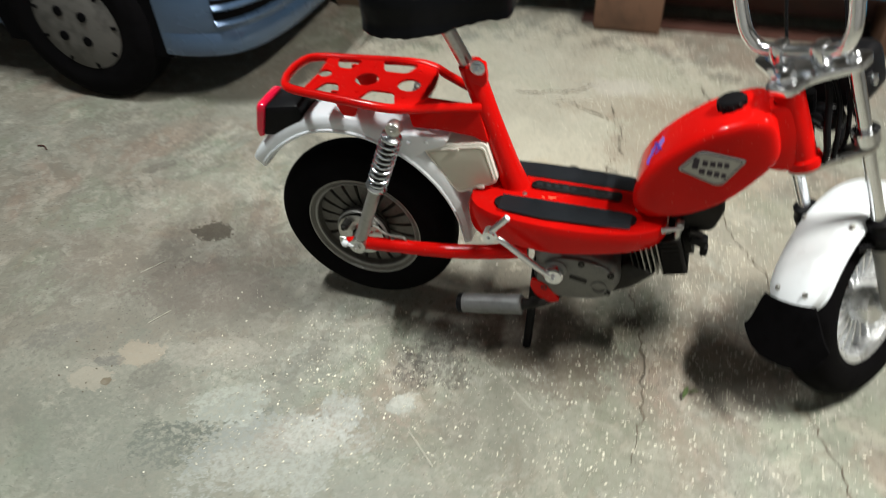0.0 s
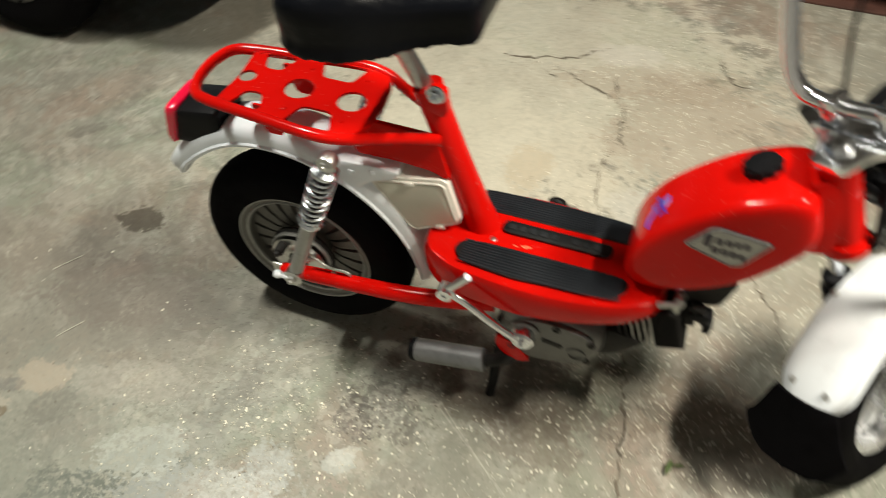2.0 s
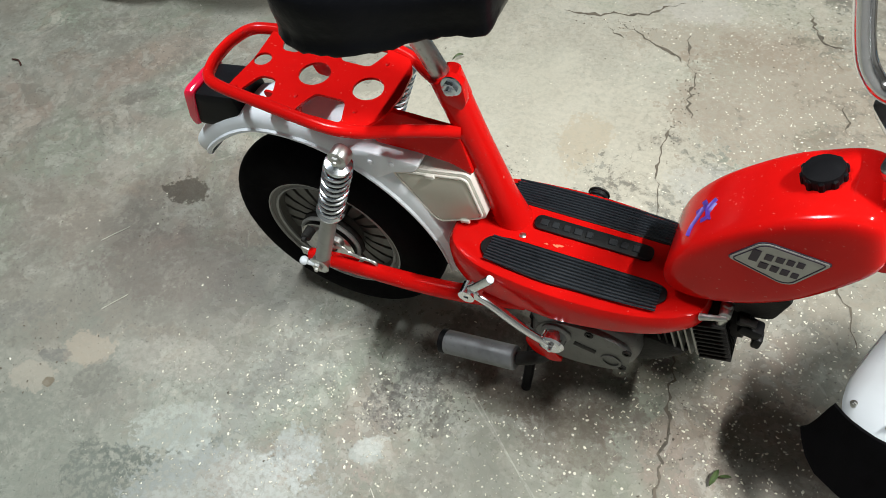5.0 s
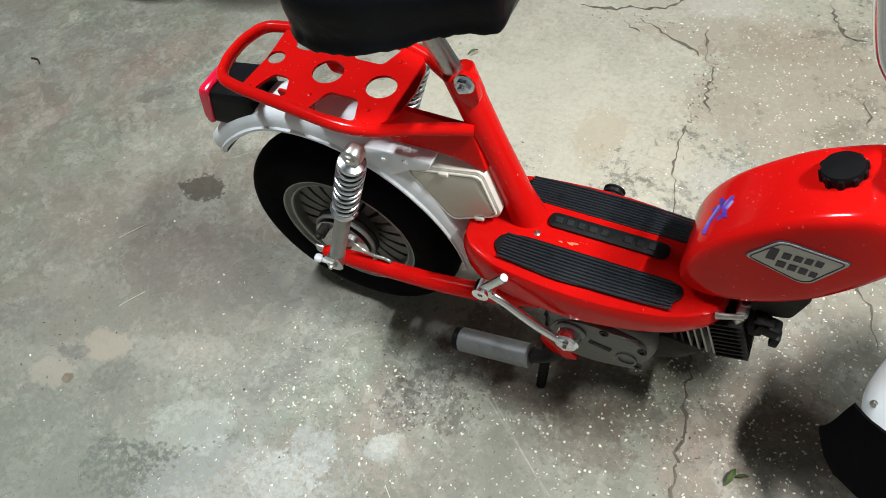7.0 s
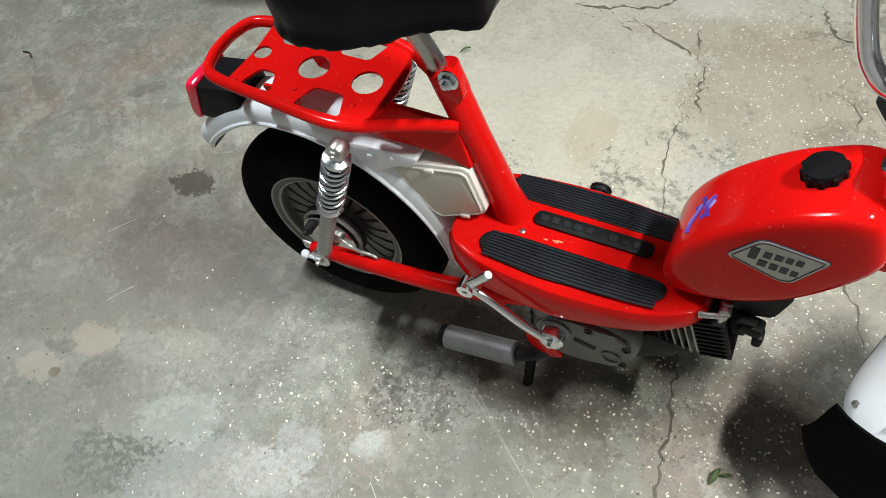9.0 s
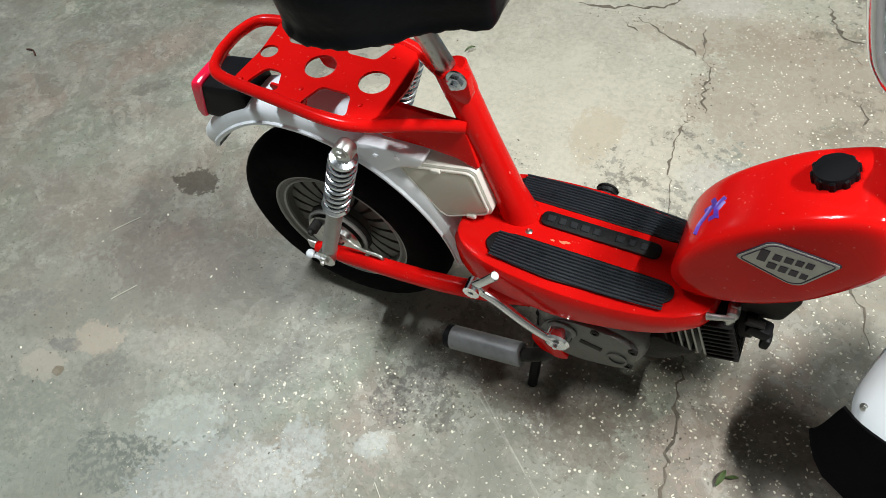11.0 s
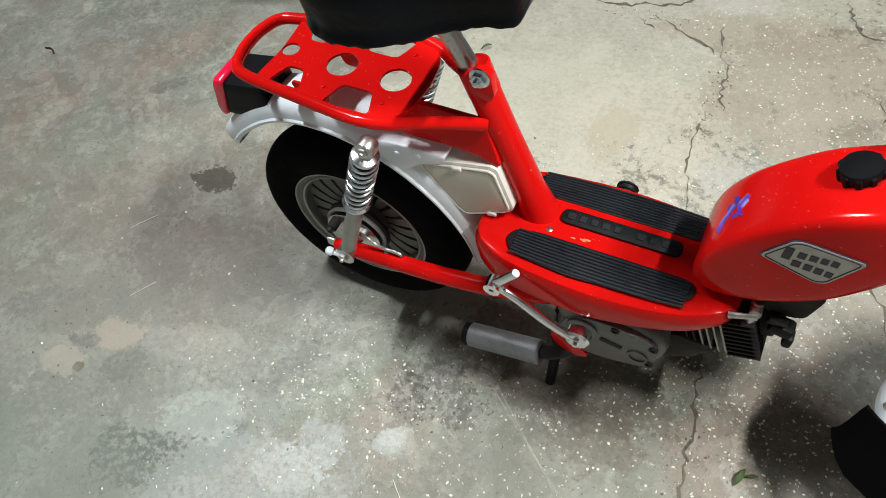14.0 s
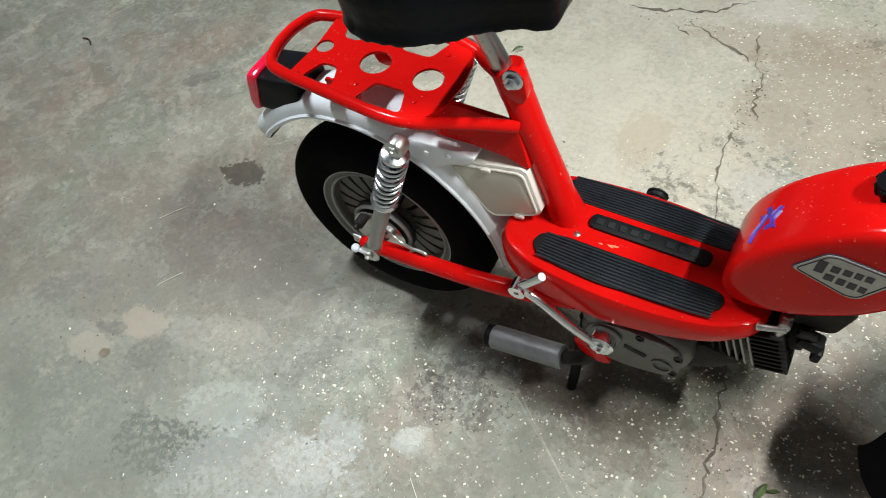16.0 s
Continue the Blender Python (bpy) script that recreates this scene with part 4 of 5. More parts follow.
for x, z, w, hh in ((0.669, 0.557, 0.010, 0.022), (0.684, 0.5595, 0.009, 0.011), (0.6965, 0.560, 0.009, 0.010), (0.708, 0.5605, 0.008, 0.010), (0.719, 0.561, 0.008, 0.010), (0.682, 0.542, 0.010, 0.011), (0.695, 0.541, 0.009, 0.011), (0.707, 0.540, 0.009, 0.011), (0.7185, 0.539, 0.008, 0.010)):
    part("badge_mark", box((x, -0.0650, z), (w, 0.0012, hh), 0.0003, (0, 2, 0), 1), INK, tank)

# Saddle
def saddle():
    """A broad-backed sprung saddle with deep skirts."""
    rings = []
    secs = [(0.084, 0.050, 0.772, 0.825), (0.091, 0.086, 0.764, 0.850), (0.107, 0.106, 0.758, 0.866), (0.145, 0.114, 0.757, 0.878), (0.19, 0.104, 0.757, 0.876), (0.23, 0.080, 0.758, 0.862), (0.265, 0.064, 0.768, 0.854), (0.30, 0.057, 0.777, 0.858), (0.332, 0.054, 0.783, 0.862), (0.342, 0.046, 0.788, 0.858), (0.346, 0.030, 0.800, 0.850)]
    line = smooth_line([(x, w, lo) for x, w, lo, hi in secs], 6)
    tops = smooth_line([(x, w, hi) for x, w, lo, hi in secs], 6)
    for q, t in zip(line, tops):
        w, lo, hi = q.y, q.z, t.z
        ring = []
        for y, f in ((-0.80, 0.04), (-0.93, 0.0), (-1.00, 0.02), (-1.015, 0.06), (-0.985, 0.11), (-0.99, 0.24), (-1.02, 0.42), (-1.02, 0.58), (-0.985, 0.66), (-0.90, 0.72), (-0.70, 0.84), (-0.4, 0.96), (0, 1.0)):
            ring.append((y, f))
        ring += [(-y, f) for y, f in reversed(ring[:-1])]
        wav = 0.0009 * math.sin(q.x * 310) + 0.0008 * math.sin(q.x * 127 + 1)
        fold = 0.008 * math.sin(q.x * 190 + 0.7) * math.sin(q.x * 61) + 0.005 * math.sin(q.x * 410)
        rings.append([(q.x - 0.008, y * w * (1 + (fold if f < 0.3 else 0)), lo - 0.004 + (hi - lo) * f + (wav if f < 0.2 else 0)) for y, f in ring])
    return loft(rings)


part("saddle", saddle(), VINYL, moped, "black vinyl sprung saddle with deep skirts", 50)
part("seat_post", rod((0.256, 0, 0.635), (0.186, 0, 0.765), 0.0130, 0.0135, 24), STEEL, moped, "dull chrome seat post")

# Engine
eng = [(0.402, 0.235), (0.410, 0.290), (0.440, 0.318), (0.500, 0.325), (0.555, 0.312), (0.578, 0.285), (0.575, 0.240), (0.550, 0.215), (0.480, 0.198), (0.430, 0.205)]
engine = part("engine", puffed([(q.x, q.y) for q in smooth_line([(x, z, 0) for x, z in eng], 4, True)], 0.075, side_at(-0.022), 8, 11), ALLOY, moped, "grey cast alloy engine with black cylinder")
cover = [Vector((0.488, 0.262)) + (Vector(q) - Vector((0.488, 0.262))) * 0.86 for q in eng]
part("cover", plate([(q.x, q.y) for q in smooth_line([(x, z, 0) for x, z in cover], 4, True)], 0.012, side_at(-0.092), bevel=0.004), ALLOY, engine)
part("clutch_cover", lathe([(0.006, 0.024), (0.022, 0.022), (0.030, 0.016), (0.034, 0.006), (0.035, -0.02)], Matrix.Translation((0.436, -0.078, 0.302)) @ YZ, 40), ALLOY, engine)
# Recessed slot drawn as a black bar, its shade put into the colour
part("cover_slot_shade", box((0.497, -0.1045, 0.266), (0.036, 0.003, 0.010), 0.001, (0, 12, 0)), SOOT, engine)
part("cover_emboss", lathe([(0.012, 0.0), (0.017, 0.0), (0.0165, 0.003), (0.0125, 0.003)], Matrix.Translation((0.540, -0.1035, 0.252)) @ YZ, 28, True), ALLOY, engine)
part("crank_boss", lathe([(0.024, 0), (0.024, 0.008), (0.018, 0.014), (0.010, 0.016)], Matrix.Translation((0.450, -0.100, 0.284)) @ YZ, 28), ALLOY, engine)
for x, z in ((0.560, 0.290), (0.558, 0.242), (0.430, 0.225), (0.500, 0.308)):
    part("screw", lathe([(0.007, 0), (0.007, 0.004), (0.0035, 0.0045), (0.0035, 0.002)], Matrix.Translation((x, -0.102, z)) @ YZ, 14), SOOT, engine)
part("belly", puffed(rounded([(0.425, 0.225), (0.450, 0.185), (0.520, 0.178), (0.610, 0.235), (0.650, 0.285), (0.585, 0.300), (0.52, 0.25)], 0.015), 0.052, side_at(-0.020), 8, 9), SOOT, engine)
part("barrel", rod((0.565, -0.015, 0.300), (0.70, -0.015, 0.345), 0.030), SOOT, engine)
ax = (Vector((0.70, -0.015, 0.345)) - Vector((0.565, -0.015, 0.300))).normalized()
for k in range(6):
    q = Vector((0.592, -0.015, 0.309)) + ax * 0.0105 * k
    f = plate(rounded([(-0.050, -0.052), (0.050, -0.052), (0.050, 0.052), (-0.050, 0.052)], 0.014), 0.003, along(q, q + ax))
    part("fin", f, SILVER if k > 1 else SOOT, engine)
hq = Vector((0.582, -0.018, 0.300)) + ax * 0.066
hm = along(hq, hq + ax)
head_body = puffed(rounded([(-0.042, -0.046), (0.042, -0.046), (0.042, 0.046), (-0.042, 0.046)], 0.014), 0.020, hm @ Matrix.Translation((0, 0, 0.022)), 8, 9)
part("cylinder_head", head_body, SOOT, engine, "black finned cylinder head")
for k in range(9):
    zz = -0.042 + 0.0105 * k
    f = box((0, zz, 0.024), (0.094, 0.0035, 0.046), 0.001, segments=1)
    f.transform(hm)
    part("head_fin", f, SOOT, engine)
part("spark_plug", join(rod(hq + ax * 0.040, hq + ax * 0.060, 0.009), rod(hq + ax * 0.056, hq + ax * 0.058 + Vector((0.004, 0, 0.024)), 0.009)), BLACK, engine)
part("inlet_bracket", join(box((0.708, -0.046, 0.372), (0.032, 0.024, 0.022), 0.005, (0, 12, 0)), box((0.722, -0.048, 0.352), (0.013, 0.022, 0.024), 0.004), box((0.694, -0.046, 0.388), (0.016, 0.020, 0.012), 0.003)), BLACK, engine)
part("inlet_tab", box((0.700, -0.052, 0.392), (0.024, 0.012, 0.005), 0.0015, (0, 8, 0)), SOOT, engine)
part("air_box", puffed(rounded([(0.640, 0.440), (0.650, 0.402), (0.690, 0.378), (0.732, 0.388), (0.744, 0.445), (0.72, 0.466)], 0.012), 0.038, side_at(-0.002), 8, 9), SOOT, moped, "dark plastic air box below the tank")
part("fuel_tap", join(rod((0.668, -0.050, 0.418), (0.668, -0.056, 0.372), 0.0075, 0.006, 16, 0.002), rod((0.668, -0.044, 0.408), (0.668, -0.068, 0.410), 0.009, 0.008, 16, 0.002), tube([(0.672, -0.068, 0.410), (0.655, -0.070, 0.405), (0.638, -0.070, 0.398)], [0.005, 0.0042, 0.0055], 4, 10)), STEEL, moped, "small grey metal fuel tap")

# Kick starter, silencer, stand
lever = part("kick_starter", tube([(0.450, -0.124, 0.284), (0.432, -0.128, 0.292), (0.395, -0.132, 0.322), (0.352, -0.133, 0.357), (0.322, -0.133, 0.372)], [0.010, 0.0075, 0.0075, 0.007, 0.007], 5, 14), CHROME, moped, "chrome kick starter lever")
part("lever_boss", lathe([(0.008, -0.014), (0.019, -0.014), (0.020, -0.010), (0.020, 0.010), (0.017, 0.014), (0.008, 0.014)], Matrix.Translation((0.450, -0.118, 0.284)) @ YZ, 28, True), CHROME, lever)
part("lever_bolt", bolt((0.450, -0.126, 0.284), (0, -1, 0), 0.009, 0.009), CHROME, lever)
part("knuckle", join(lathe([(0.004, -0.011), (0.013, -0.011), (0.013, 0.011), (0.004, 0.011)], Matrix.Translation((0.320, -0.134, 0.374)) @ YZ, 20, True), box((0.326, -0.130, 0.372), (0.026, 0.020, 0.016), 0.004, (0, -30, 0))), CHROME, lever)
part("peg", tube([(0.320, -0.134, 0.378), (0.334, -0.134, 0.396), (0.354, -0.130, 0.420)], [0.0075, 0.0065, 0.0075], 4, 14), CHROME, lever)
part("peg_tip", lathe([(0.004, 0), (0.0068, 0.002), (0.0074, 0.006), (0.0060, 0.010), (0.003, 0.012)], along((0.349, -0.1308, 0.413), (0.361, -0.128, 0.430)), 16), WHITE, lever, "white peg tip")
silencer = part("silencer", join(rod((0.257, -0.120, 0.144), (0.390, -0.120, 0.176), 0.0215, 0.0215, 32, 0.003)), SILENCER, moped, "grey exhaust silencer with a black end")
part("end_cap", lathe([(0.010, 0), (0.016, 0.002), (0.022, 0.006), (0.022, 0.014), (0.021, 0.016)], along((0.244, -0.120, 0.141), (0.390, -0.120, 0.176)), 28), BLACK, silencer)
part("exhaust_pipe", tube([(0.388, -0.120, 0.1755), (0.43, -0.10, 0.180), (0.50, -0.03, 0.186), (0.60, -0.01, 0.21), (0.655, -0.01, 0.27)], 0.012, 6, 14), SOOT, silencer)
part("stand", join(tube([(0.405, 0.075, 0.255), (0.402, 0.09, 0.13), (0.399, 0.103, 0.030), (0.398, 0.106, 0.010)], 0.0095, 5, 12), tube([(0.405, -0.060, 0.255), (0.402, -0.075, 0.13), (0.399, -0.090, 0.030), (0.398, -0.093, 0.010)], 0.0095, 5, 12), rod((0.405, -0.075, 0.250), (0.405, 0.080, 0.250), 0.010)), BLACK, moped, "black centre stand with both feet down")
part("stand_plate", plate(rounded([(0.402, 0.245), (0.432, 0.235), (0.456, 0.206), (0.466, 0.194), (0.446, 0.182), (0.415, 0.196), (0.400, 0.222)], 0.01), 0.006, side_at(-0.100)), RED, moped)
part("foot_peg", join(rod((0.442, 0.075, 0.356), (0.442, 0.122, 0.362), 0.014, 0.016, 12, 0.003), *[rod((0.442, 0.090 + 0.009 * k, 0.3585 + 0.001 * k), (0.442, 0.094 + 0.009 * k, 0.359 + 0.001 * k), 0.018, 0.018, 12, 0.001) for k in range(4)]), MAT_RUBBER, moped, "black ribbed rubber peg")

# Fork, wheel guard, handlebar, headlamp: in the steering frame
def L(x, y, z):
    return FORK @ Vector((x, y, z))


B = 0.070
for s in (-1, 1):
    leg = part("fork_leg", rod(L(OFF, s * B, -0.462), L(OFF, s * B, -0.27), 0.0185, 0.0185, 24, 0.002), SILVER, moped, "grey fork slider with a chrome tube")
    part("stanchion", rod(L(OFF, s * B, -0.27), L(OFF, s * B, 0.105), 0.0120, 0.0120, 24), CHROME, leg)
    part("gaiter", lathe([(0.019, -0.030), (0.024, -0.028), (0.024, -0.018), (0.022, -0.012), (0.025, -0.006), (0.025, 0.006), (0.021, 0.012), (0.022, 0.030), (0.016, 0.034)], FORK @ Matrix.Translation((OFF, s * B, -0.262)), 24), BLACK, leg)
    part("axle_nut", bolt(L(OFF, s * (B + 0.016), -0.458), tuple(FORK.to_3x3() @ Vector((0, s, 0))), 0.011, 0.011), STEEL, leg)
    part("guard_bracket", join(rod(L(OFF - 0.010, s * B, -0.285), L(OFF - 0.055, s * 0.056, -0.262), 0.006)), BLACK, leg)
yoke = [(-0.030, -0.022), (0.010, -0.034), (0.052, -0.094), (0.090, -0.094), (0.094, -0.060), (0.060, -0.020), (0.060, 0.020), (0.094, 0.060), (0.090, 0.094), (0.052, 0.094), (0.010, 0.034), (-0.030, 0.022)]
part("top_yoke", plate(rounded(yoke, 0.012), 0.012, FORK @ Matrix.Translation((0, 0, 0.094)), bevel=0.003), CHROME, moped, "chrome fork yoke")
low_arms = [(-0.026, -0.018), (0.0, -0.030), (0.056, -0.086), (0.086, -0.086), (0.088, -0.062), (0.034, -0.012), (0.034, 0.012), (0.088, 0.062), (0.086, 0.086), (0.056, 0.086), (0.0, 0.030), (-0.026, 0.018)]
part("low_yoke", plate(rounded(low_arms, 0.010), 0.010, FORK @ Matrix.Translation((0, 0, -0.070)), bevel=0.003), STEEL, moped)
for s in (-1, 1):
    part("yoke_clamp", lathe([(0.014, -0.012), (0.023, -0.012), (0.023, 0.012), (0.014, 0.012)], FORK @ Matrix.Translation((OFF, s * B, -0.044)), 24, True), CHROME, moped)
    part("yoke_bolt", lathe([(0.012, 0), (0.012, 0.008), (0.009, 0.011)], FORK @ Matrix.Translation((OFF, s * B, 0.106)), 8), CHROME, moped)
    b = box((0.047, s * 0.035, 0.126), (0.036, 0.024, 0.042), 0.008)
    b.transform(FORK)
    part("bar_clamp", b, CHROME, moped)
part("steering_nut", lathe([(0.016, 0), (0.016, 0.012), (0.012, 0.016)], FORK @ Matrix.Translation((0, 0, 0.106)), 6), CHROME, moped)
BX = 0.047
bar = [(0.034, -0.370, 0.400), (0.063, -0.237, 0.402), (0.087, -0.165, 0.406), (0.097, -0.118, 0.396), (0.093, -0.101, 0.360), (0.078, -0.098, 0.300), (0.056, -0.096, 0.200), (BX, -0.085, 0.155), (BX, -0.055, 0.132)]
bar = bar + [(x, -y, z) for x, y, z in reversed(bar)]
handlebar = part("handlebar", tube([L(*q) for q in bar], 0.0115, 7, 16), CHROME, moped, "tall chrome U-shaped handlebar")
for s in (-1, 1):
    grip = part("hand_grip", rod(L(0.064, s * 0.235, 0.402), L(0.033, s * 0.375, 0.400), 0.0155, 0.0165, 20, 0.003), BLACK, handlebar)
    part("grip_end", lathe([(0.019, 0), (0.020, 0.004), (0.017, 0.009), (0.006, 0.011)], along(L(0.034, s * 0.370, 0.400), L(0.030, s * 0.39, 0.400)), 20), BLACK, grip)
    mount = part("lever_mount", join(rod(L(0.066, s * 0.230, 0.402), L(0.076, s * 0.195, 0.403), 0.0185, 0.0185, 20, 0.003), rod(L(0.070, s * 0.212, 0.402), L(0.092, s * 0.214, 0.386), 0.011, 0.009, 16, 0.002)), CHROME, handlebar)
    part("brake_lever", tube([L(0.090, s * 0.205, 0.386), L(0.086, s * 0.225, 0.380), L(0.072, s * 0.270, 0.372), L(0.056, s * 0.315, 0.364), L(0.050, s * 0.330, 0.361)], [0.008, 0.006, 0.005, 0.005, 0.0075], 5, 10), CHROME, mount)
    part("cable", tube([L(0.094, s * 0.195, 0.388), L(0.118, s * 0.11, 0.362), L(0.124, s * 0.030, 0.315), L(0.118, -s * 0.040, 0.235), L(0.085, -s * 0.052, 0.10)], 0.0028, 8, 8), BLACK, moped)
lampm = FORK @ Matrix.Translation((0.140, 0, 0.030)) @ Matrix.Rotation(radians(90), 4, "Y") @ Matrix.Rotation(radians(90), 4, "Z")
shell = puffed(rounded([(-0.058, -0.046), (0.058, -0.046), (0.058, 0.046), (-0.058, 0.046)], 0.022), 0.050, lampm, 5, 13)
headlamp = part("headlamp", shell, BLACK, moped, "black square headlamp housing")
part("headlamp_glass", puffed(rounded([(-0.046, -0.036), (0.046, -0.036), (0.046, 0.036), (-0.046, 0.036)], 0.014), 0.006, lampm @ Matrix.Translation((0, 0, 0.048)), 4, 7), GLASS_WHITE, headlamp)
for s in (-1, 1):
    part("lamp_ear", plate(rounded([(0.060, -0.005), (0.135, 0.018), (0.135, 0.042), (0.060, 0.055)], 0.010), 0.003, FORK @ Matrix.Translation((0, s * 0.060, 0)) @ Matrix.Rotation(radians(90), 4, "X")), BLACK, headlamp)
    part("lamp_screw", lathe([(0.010, 0), (0.009, 0.006), (0.004, 0.008)], FORK @ Matrix.Translation((0.125, s * 0.062, 0.030)) @ Matrix.Rotation(radians(-s * 90), 4, "X"), 14), CHROME, headlamp)
part("head_ring", lathe([(0.022, -0.010), (0.030, -0.010), (0.031, 0.0), (0.029, 0.008), (0.022, 0.010)], FORK @ Matrix.Translation((0, 0, -0.052)), 28, True), RED, moped)
part("horn", join(lathe([(0.004, 0.016), (0.020, 0.015), (0.030, 0.008), (0.031, -0.006), (0.024, -0.016), (0.010, -0.024)], FORK @ Matrix.Translation((0.078, -0.004, -0.018)) @ Matrix.Rotation(radians(70), 4, "Y"), 28), rod(L(0.060, -0.004, -0.012), L(0.030, 0, 0.020), 0.009)), BLACK, moped, "small black horn behind the headlamp")
part("wire_bundle", join(tube([L(0.052, -0.034, 0.078), L(0.040, -0.038, 0.040), L(0.022, -0.038, 0.000), L(0.012, -0.036, -0.045), L(0.006, -0.028, -0.062)], 0.0060, 6, 10), tube([L(0.062, -0.038, 0.080), L(0.054, -0.046, 0.030), L(0.034, -0.046, -0.020), L(0.020, -0.040, -0.062)], 0.0042, 6, 10), tube([L(0.100, -0.030, 0.070), L(0.090, -0.040, 0.010), L(0.062, -0.044, -0.040), L(0.040, -0.036, -0.066)], 0.0040, 6, 10)), BLACK, moped, "black wires round the steering head")
part("loom", join(tube([L(0.05, 0.0, 0.05), L(0.06, 0.02, -0.02), L(0.03, 0.02, -0.08), L(-0.02, 0.01, -0.05)], 0.011, 6, 10), tube([L(0.09, -0.01, 0.03), L(0.09, -0.02, -0.04), L(0.04, -0.02, -0.09)], 0.008, 6, 10)), BLACK, moped)
guard = part("front_mudguard", mudguard(FW, (0.239, 0.239, 0.241, 0.247, 0.257), (0.055, 0.055), 44, 141, (0.028, 0.028)), WHITE, moped, "white painted front mudguard with a black flap")
def on_guard(a, y, r):
    a = radians(a)
    return FW @ Vector((r * math.cos(a), y, r * math.sin(a)))
rings = []
for k in range(9):
    t = k / 8
    w = 0.050 + 0.036 * t ** 0.8
    row = []
    across = (-1, -0.96, -0.88, -0.75, -0.5, 0, 0.5, 0.75, 0.88, 0.96, 1)
    for y, d in [(y, 0.008 * (1 - y * y)) for y in across] + [(y, 0.008 * (1 - y * y) - 0.004) for y in reversed(across)]:
        low = t * (1 - 0.42 * abs(y) ** 4 * t)
        row.append(FW @ Vector((-0.192 - 0.062 * low - d, y * w, 0.166 - 0.112 * low)))
    rings.append(row)
part("mud_flap", loft(rings), RUBBER, guard, "black rubber mud flap")
for y in (-0.026, 0.026):
    q = on_guard(135, y, 0.2535)
    part("flap_screw", bolt(q, tuple(q - FW @ Vector((0, y, 0))), 0.0045, 0.004), STEEL, guard)
for y in (-0.045, 0.045):
    q = on_guard(100, y, 0.2385)
    part("guard_screw", bolt(q, tuple(q - FW @ Vector((0, y, 0))), 0.0045, 0.004), STEEL, guard)


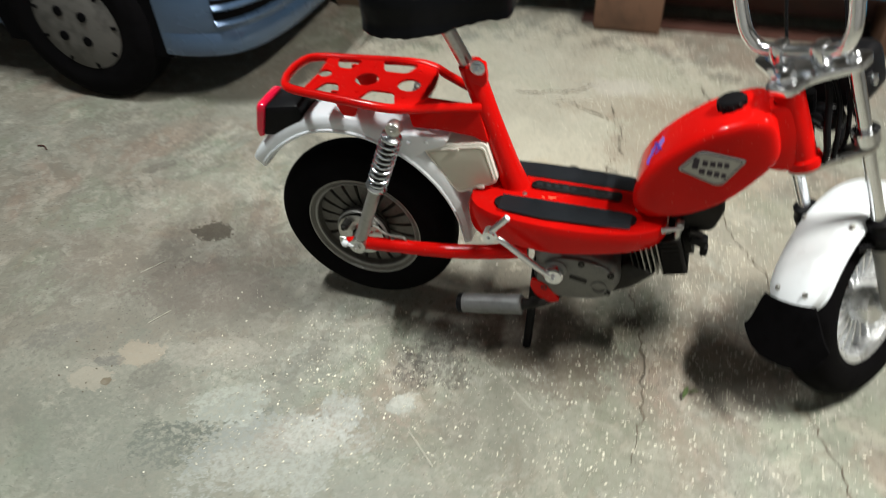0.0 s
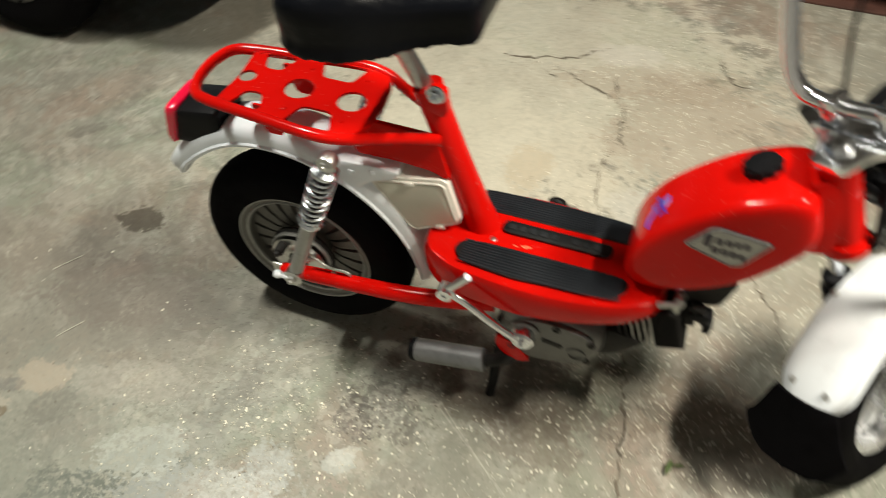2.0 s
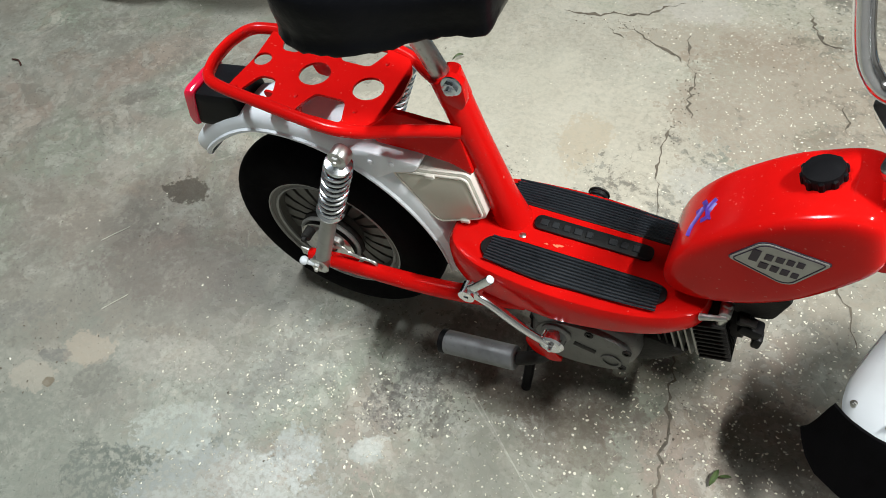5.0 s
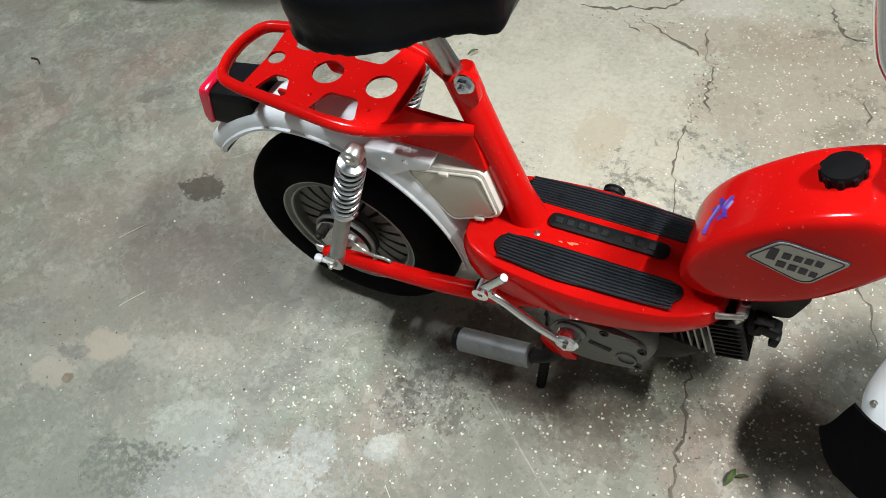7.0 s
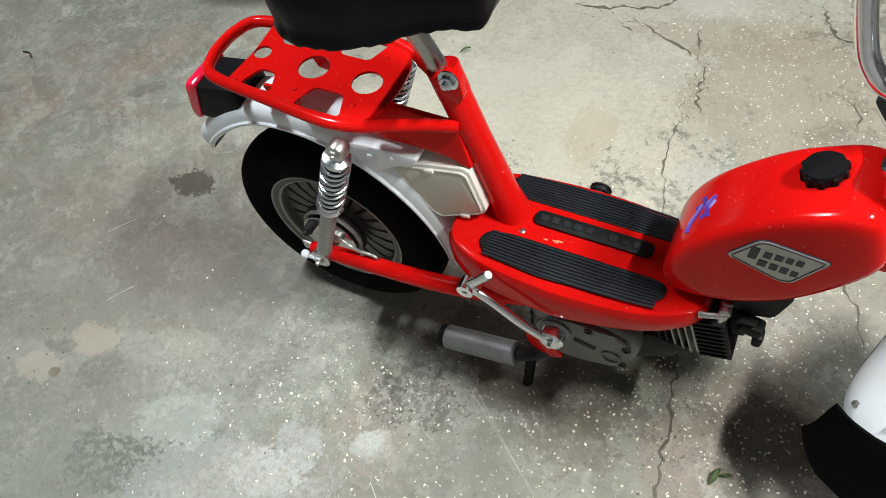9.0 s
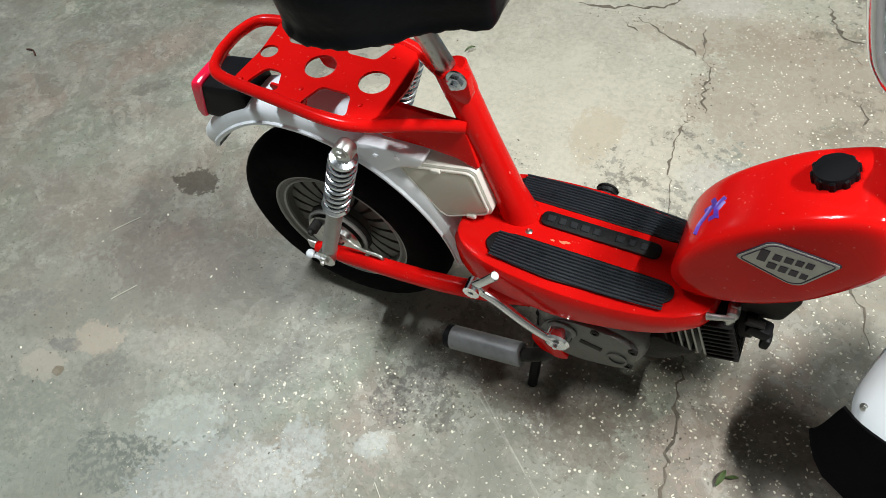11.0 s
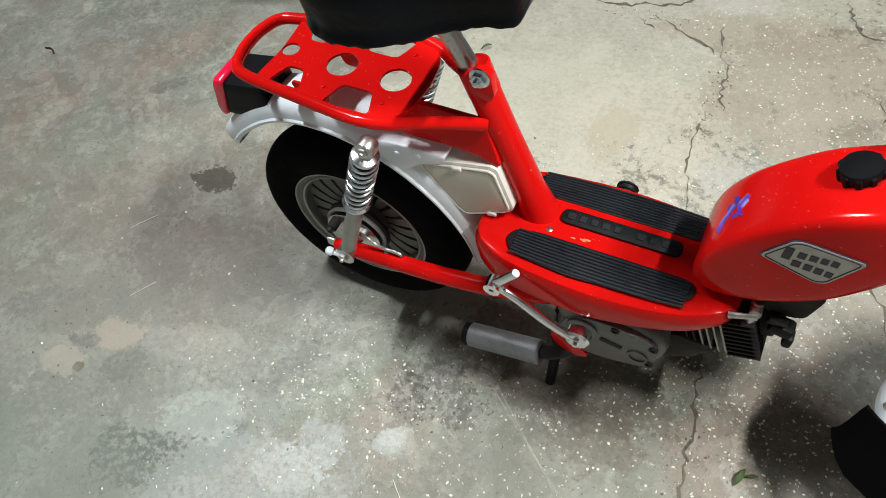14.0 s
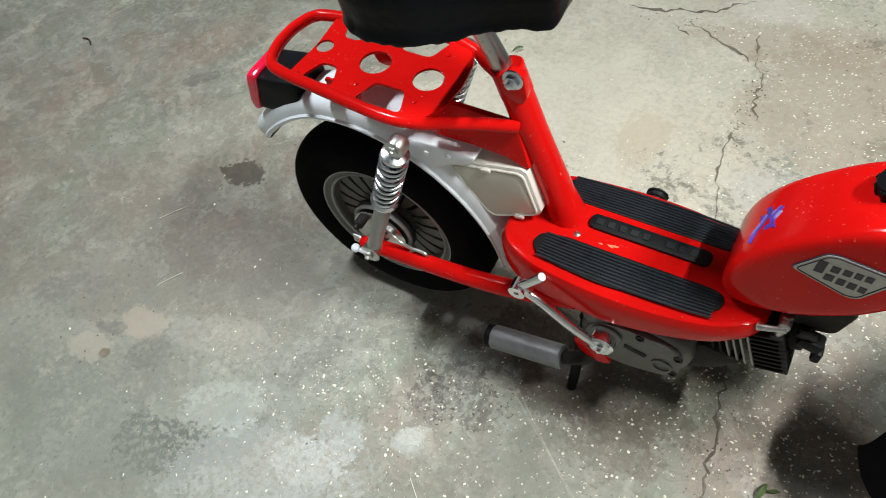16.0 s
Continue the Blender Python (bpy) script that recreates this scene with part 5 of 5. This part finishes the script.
# ---- the car behind ----
def car():
    root = thing("car", (-1.9, 1.45, 0), "blue-grey small car parked, seen at its front corner", "car")
    # half sections of the body along x: lower edge, widest, shoulder, top
    def section(x, w, lo, sh, top, tw):
        pts = [(-w * 0.90, lo), (-w * 0.985, lo + 0.05), (-w, lo + 0.16), (-w * 0.99, lo + 0.32), (-w * 0.96, sh), (-w * 0.90, sh + 0.04), (-tw, top), (-tw * 0.5, top + 0.03), (0, top + 0.04)]
        pts += [(-y, z) for y, z in reversed(pts[:-1])]
        return [(x, 1.45 + y, z) for y, z in pts]
    secs = [(-0.66, 0.50, 0.24, 0.46, 0.52, 0.40), (-0.70, 0.66, 0.21, 0.52, 0.60, 0.52), (-0.80, 0.76, 0.19, 0.58, 0.66, 0.60), (-0.95, 0.80, 0.19, 0.64, 0.72, 0.66), (-1.3, 0.81, 0.19, 0.72, 0.82, 0.70), (-1.7, 0.81, 0.19, 0.80, 0.90, 0.70), (-2.2, 0.81, 0.19, 0.84, 1.36, 0.58), (-2.9, 0.81, 0.19, 0.86, 1.42, 0.58), (-3.6, 0.80, 0.20, 0.86, 1.38, 0.56), (-3.95, 0.74, 0.24, 0.84, 1.0, 0.56)]
    body = loft([section(*s) for s in secs])
    part("body", body, CAR_PAINT, root, "blue-grey metallic body", 40)
    for x, side in ((-1.285, -1), (-3.285, -1), (-1.285, 1), (-3.285, 1)):
        y = 1.45 + side * 0.812
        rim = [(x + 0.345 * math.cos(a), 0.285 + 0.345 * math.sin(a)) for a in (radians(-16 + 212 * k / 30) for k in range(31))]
        # Black sheet on the uncut body side, painting the shaded arch hollow
        part("wheel_arch_shade", plate(rim, 0.010, side_at(y + 0.012 if side < 0 else y - 0.002)), DARK, root)
        wm = Matrix.Translation((x, y, 0.285)) @ Matrix.Rotation(radians(90 if side < 0 else -90), 4, "X")
        tyre = part("wheel", lathe([(0.16, -0.13), (0.25, -0.135), (0.276, -0.12), (0.284, -0.08), (0.284, -0.03), (0.276, 0.004), (0.245, 0.024), (0.20, 0.026), (0.165, 0.014)], wm, 64), RUBBER, root, "black car tyre with a grey hubcap")
        part("hubcap", lathe([(0.166, 0.006), (0.162, 0.016), (0.152, 0.018), (0.140, 0.021), (0.128, 0.024), (0.110, 0.028), (0.060, 0.034), (0.030, 0.032), (0.010, 0.034)], wm, 64), HUBCAP, tyre, "scuffed grey hubcap")
        for k in range(9):
            # Hubcap notches and slots are black solids, their shade put into the colour
            notch = box((0.148, 0, 0.0195), (0.020, 0.012, 0.006), 0.002, segments=1)
            notch.transform(wm @ Matrix.Rotation(2 * math.pi * k / 9, 4, "Z"))
            part("hub_notch", notch, DARK, tyre)
        for k in range(4):
            a = 2 * math.pi * (k + 0.4) / 4
            part("hub_slot", lathe([(0.017, 0.030), (0.017, 0.0375), (0.008, 0.038)], wm @ Matrix.Translation((0.062 * math.cos(a), 0.062 * math.sin(a), 0)), 14), DARK, tyre)
    def bumper(z0, z1, grow, name, mat, front=False):
        pts = [(-0.97, -0.815), (-0.86, -0.800), (-0.75, -0.745), (-0.68, -0.62), (-0.645, -0.40), (-0.635, 0), (-0.645, 0.40), (-0.68, 0.62), (-0.75, 0.745), (-0.97, 0.815)]
        line = smooth_line([(x, y, 0) for x, y in pts], 5)
        if front:
            line = [q for q in line if q.x > -0.80]
        rings = []
        for k, q in enumerate(line):
            d = Vector((q.x + 1.3, q.y * 0.6, 0)).normalized()
            g1 = grow if front else grow * min(1, (k + 0.05) / 9, (len(line) - 0.95 - k) / 9) ** 0.5
            edge = min(0.02, (z1 - z0) * 0.4)
            prof = ((-0.05, z0), (g1 * 0.6, z0), (g1, z0 + edge), (g1, z1 - edge), (g1 * 0.6, z1), (-0.05, z1))
            rings.append([(q.x + d.x * g, 1.45 + q.y + d.y * g, z) for g, z in prof])
        return part(name, loft(rings), mat, root)
    bumper(0.208, 0.285, 0.026, "bumper", CAR_PAINT)
    bumper(0.280, 0.415, 0.019, "bumper_side", CAR_PAINT)
    # Black band paints the shaded gap behind the slats
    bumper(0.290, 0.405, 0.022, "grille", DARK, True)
    for k in range(2):
        bumper(0.302 + 0.050 * k, 0.327 + 0.050 * k, 0.036, "grille_slat", CAR_PAINT, True)
    bumper(0.411, 0.470, 0.021, "bumper_top", CAR_GREY)
    bumper(0.466, 0.500, 0.016, "bumper_lip", CAR_PAINT)
    lamp_line = smooth_line([(-0.17, 0.03, 0), (-0.12, 0.085, 0), (0.0, 0.10, 0), (0.17, 0.075, 0), (0.22, 0.03, 0), (0.10, -0.05, 0), (-0.08, -0.075, 0), (-0.15, -0.03, 0)], 5, True)
    lamp_pose = Matrix.Translation((-0.755, 0.90, 0.605)) @ Matrix.Rotation(radians(60), 4, "Z") @ Matrix.Rotation(radians(58), 4, "X")
    lamp_ob = part("headlamp", puffed([(q.x, q.y) for q in lamp_line], 0.035, lamp_pose, 4, 11), GLASS_WHITE, root, "clear headlamp")
    part("indicator", puffed([(q.x * 0.35 - 0.09, q.y * 0.45 - 0.005) for q in lamp_line], 0.012, lamp_pose @ Matrix.Translation((0, 0, 0.030)), 4, 9), GLASS_WHITE, lamp_ob)
    plate_ob = part("number_plate", box((-0.594, 1.15, 0.455), (0.008, 0.30, 0.10), 0.003), PLATE_WHITE, root, "white number plate with dark bars")
    for k in range(7):
        part("bar", box((-0.589, 1.045 + 0.035 * k, 0.455), (0.004, 0.018, 0.055), 0.001, segments=1), INK, plate_ob)


car()


# ---- pallets and boards along the back ----
def back_stack():
    stack = thing("pallet", (1.2, 1.8, 0), "dark wooden pallet carrying a board on the floor", "pallet")
    for x in (0.43, 1.42, 2.4):
        for y in (1.60, 2.3):
            part("block", box((x, y, 0.098), (0.25, 0.19, 0.175), 0.006), WOOD, stack)
    part("bottom_plank", box((1.4, 2.3, 0.012), (2.3, 0.14, 0.02), 0.003), WOOD_DARK, stack)
    part("bottom_plank", box((1.4, 1.62, 0.005), (2.3, 0.10, 0.009), 0.002), WOOD_DARK, stack)
    for y in (1.62, 1.95, 2.3):
        part("top_plank", box((1.3, y, 0.20), (2.9, 0.16, 0.025), 0.003), WOOD_DARK, stack)
    part("stringer", box((1.4, 1.72, 0.10), (2.2, 0.03, 0.12), 0.003), WOOD_DARK, stack)
    solo("foam_board", box((1.27, 2.1, 0.29), (3.26, 1.2, 0.145), 0.006), FOAM, "thick blue foam board lying on the pallet", "board")
    solo("plywood_sheet", box((1.27, 2.1, 0.3705), (3.26, 1.205, 0.014), 0.003), PLY, "pale plywood sheet lying on the blue board", "board")
    solo("cardboard_box", box((-0.59, 1.76, 0.30), (0.38, 0.5, 0.60), 0.008), CARD, "brown cardboard box standing on the floor", "box")


back_stack()


# ---- litter ----
def leaf(place, size, turn, seed):
    rnd = random.Random(seed)
    rings = []
    for k in range(7):
        t = k / 6
        w = size * 0.14 * math.sin(math.pi * (0.04 + 0.94 * t)) * rnd.uniform(0.9, 1.1)
        z = 0.004 + 0.008 * math.sin(t * 3) * size / 0.04
        rings.append([(size * (t - 0.5), -w, z + 0.003), (size * (t - 0.5), 0, z), (size * (t - 0.5), w, z + 0.004), (size * (t - 0.5), 0, z + 0.0006)])
    bm = loft(rings)
    bm.transform(pose(*place, 0, 0, turn))
    return bm


for k, (x, y, s, turn) in enumerate(((-0.098, 0.727, 0.030, 50), (0.755, -0.130, 0.036, 75), (0.772, -0.122, 0.022, 20))):
    solo("leaf", leaf((x, y, 0), s, turn, k), LEAF, "small dried green leaf on the concrete floor", "leaf", "fallen leaves")
solo("twig", tube([(-1.33, 0.312, 0.003), (-1.305, 0.313, 0.006), (-1.285, 0.300, 0.003)], 0.0022, 4, 6), WOOD_DARK, "short dark twig lying on the concrete", "twig")
for x, y, s, turn in ((-0.619, -0.085, 0.07, 55), (-0.499, -0.236, 0.06, 58), (0.66, 1.30, 0.12, 20), (0.245, -0.41, 0.10, -42)):
    a = radians(turn)
    solo("straw", tube([(x - s / 2 * math.cos(a), y - s / 2 * math.sin(a), 0.0012), (x, y, 0.0016), (x + s / 2 * math.cos(a), y + s / 2 * math.sin(a), 0.0012)], 0.0009, 4, 6), STRAW, "pale bit of straw on the floor", "straw", "litter")
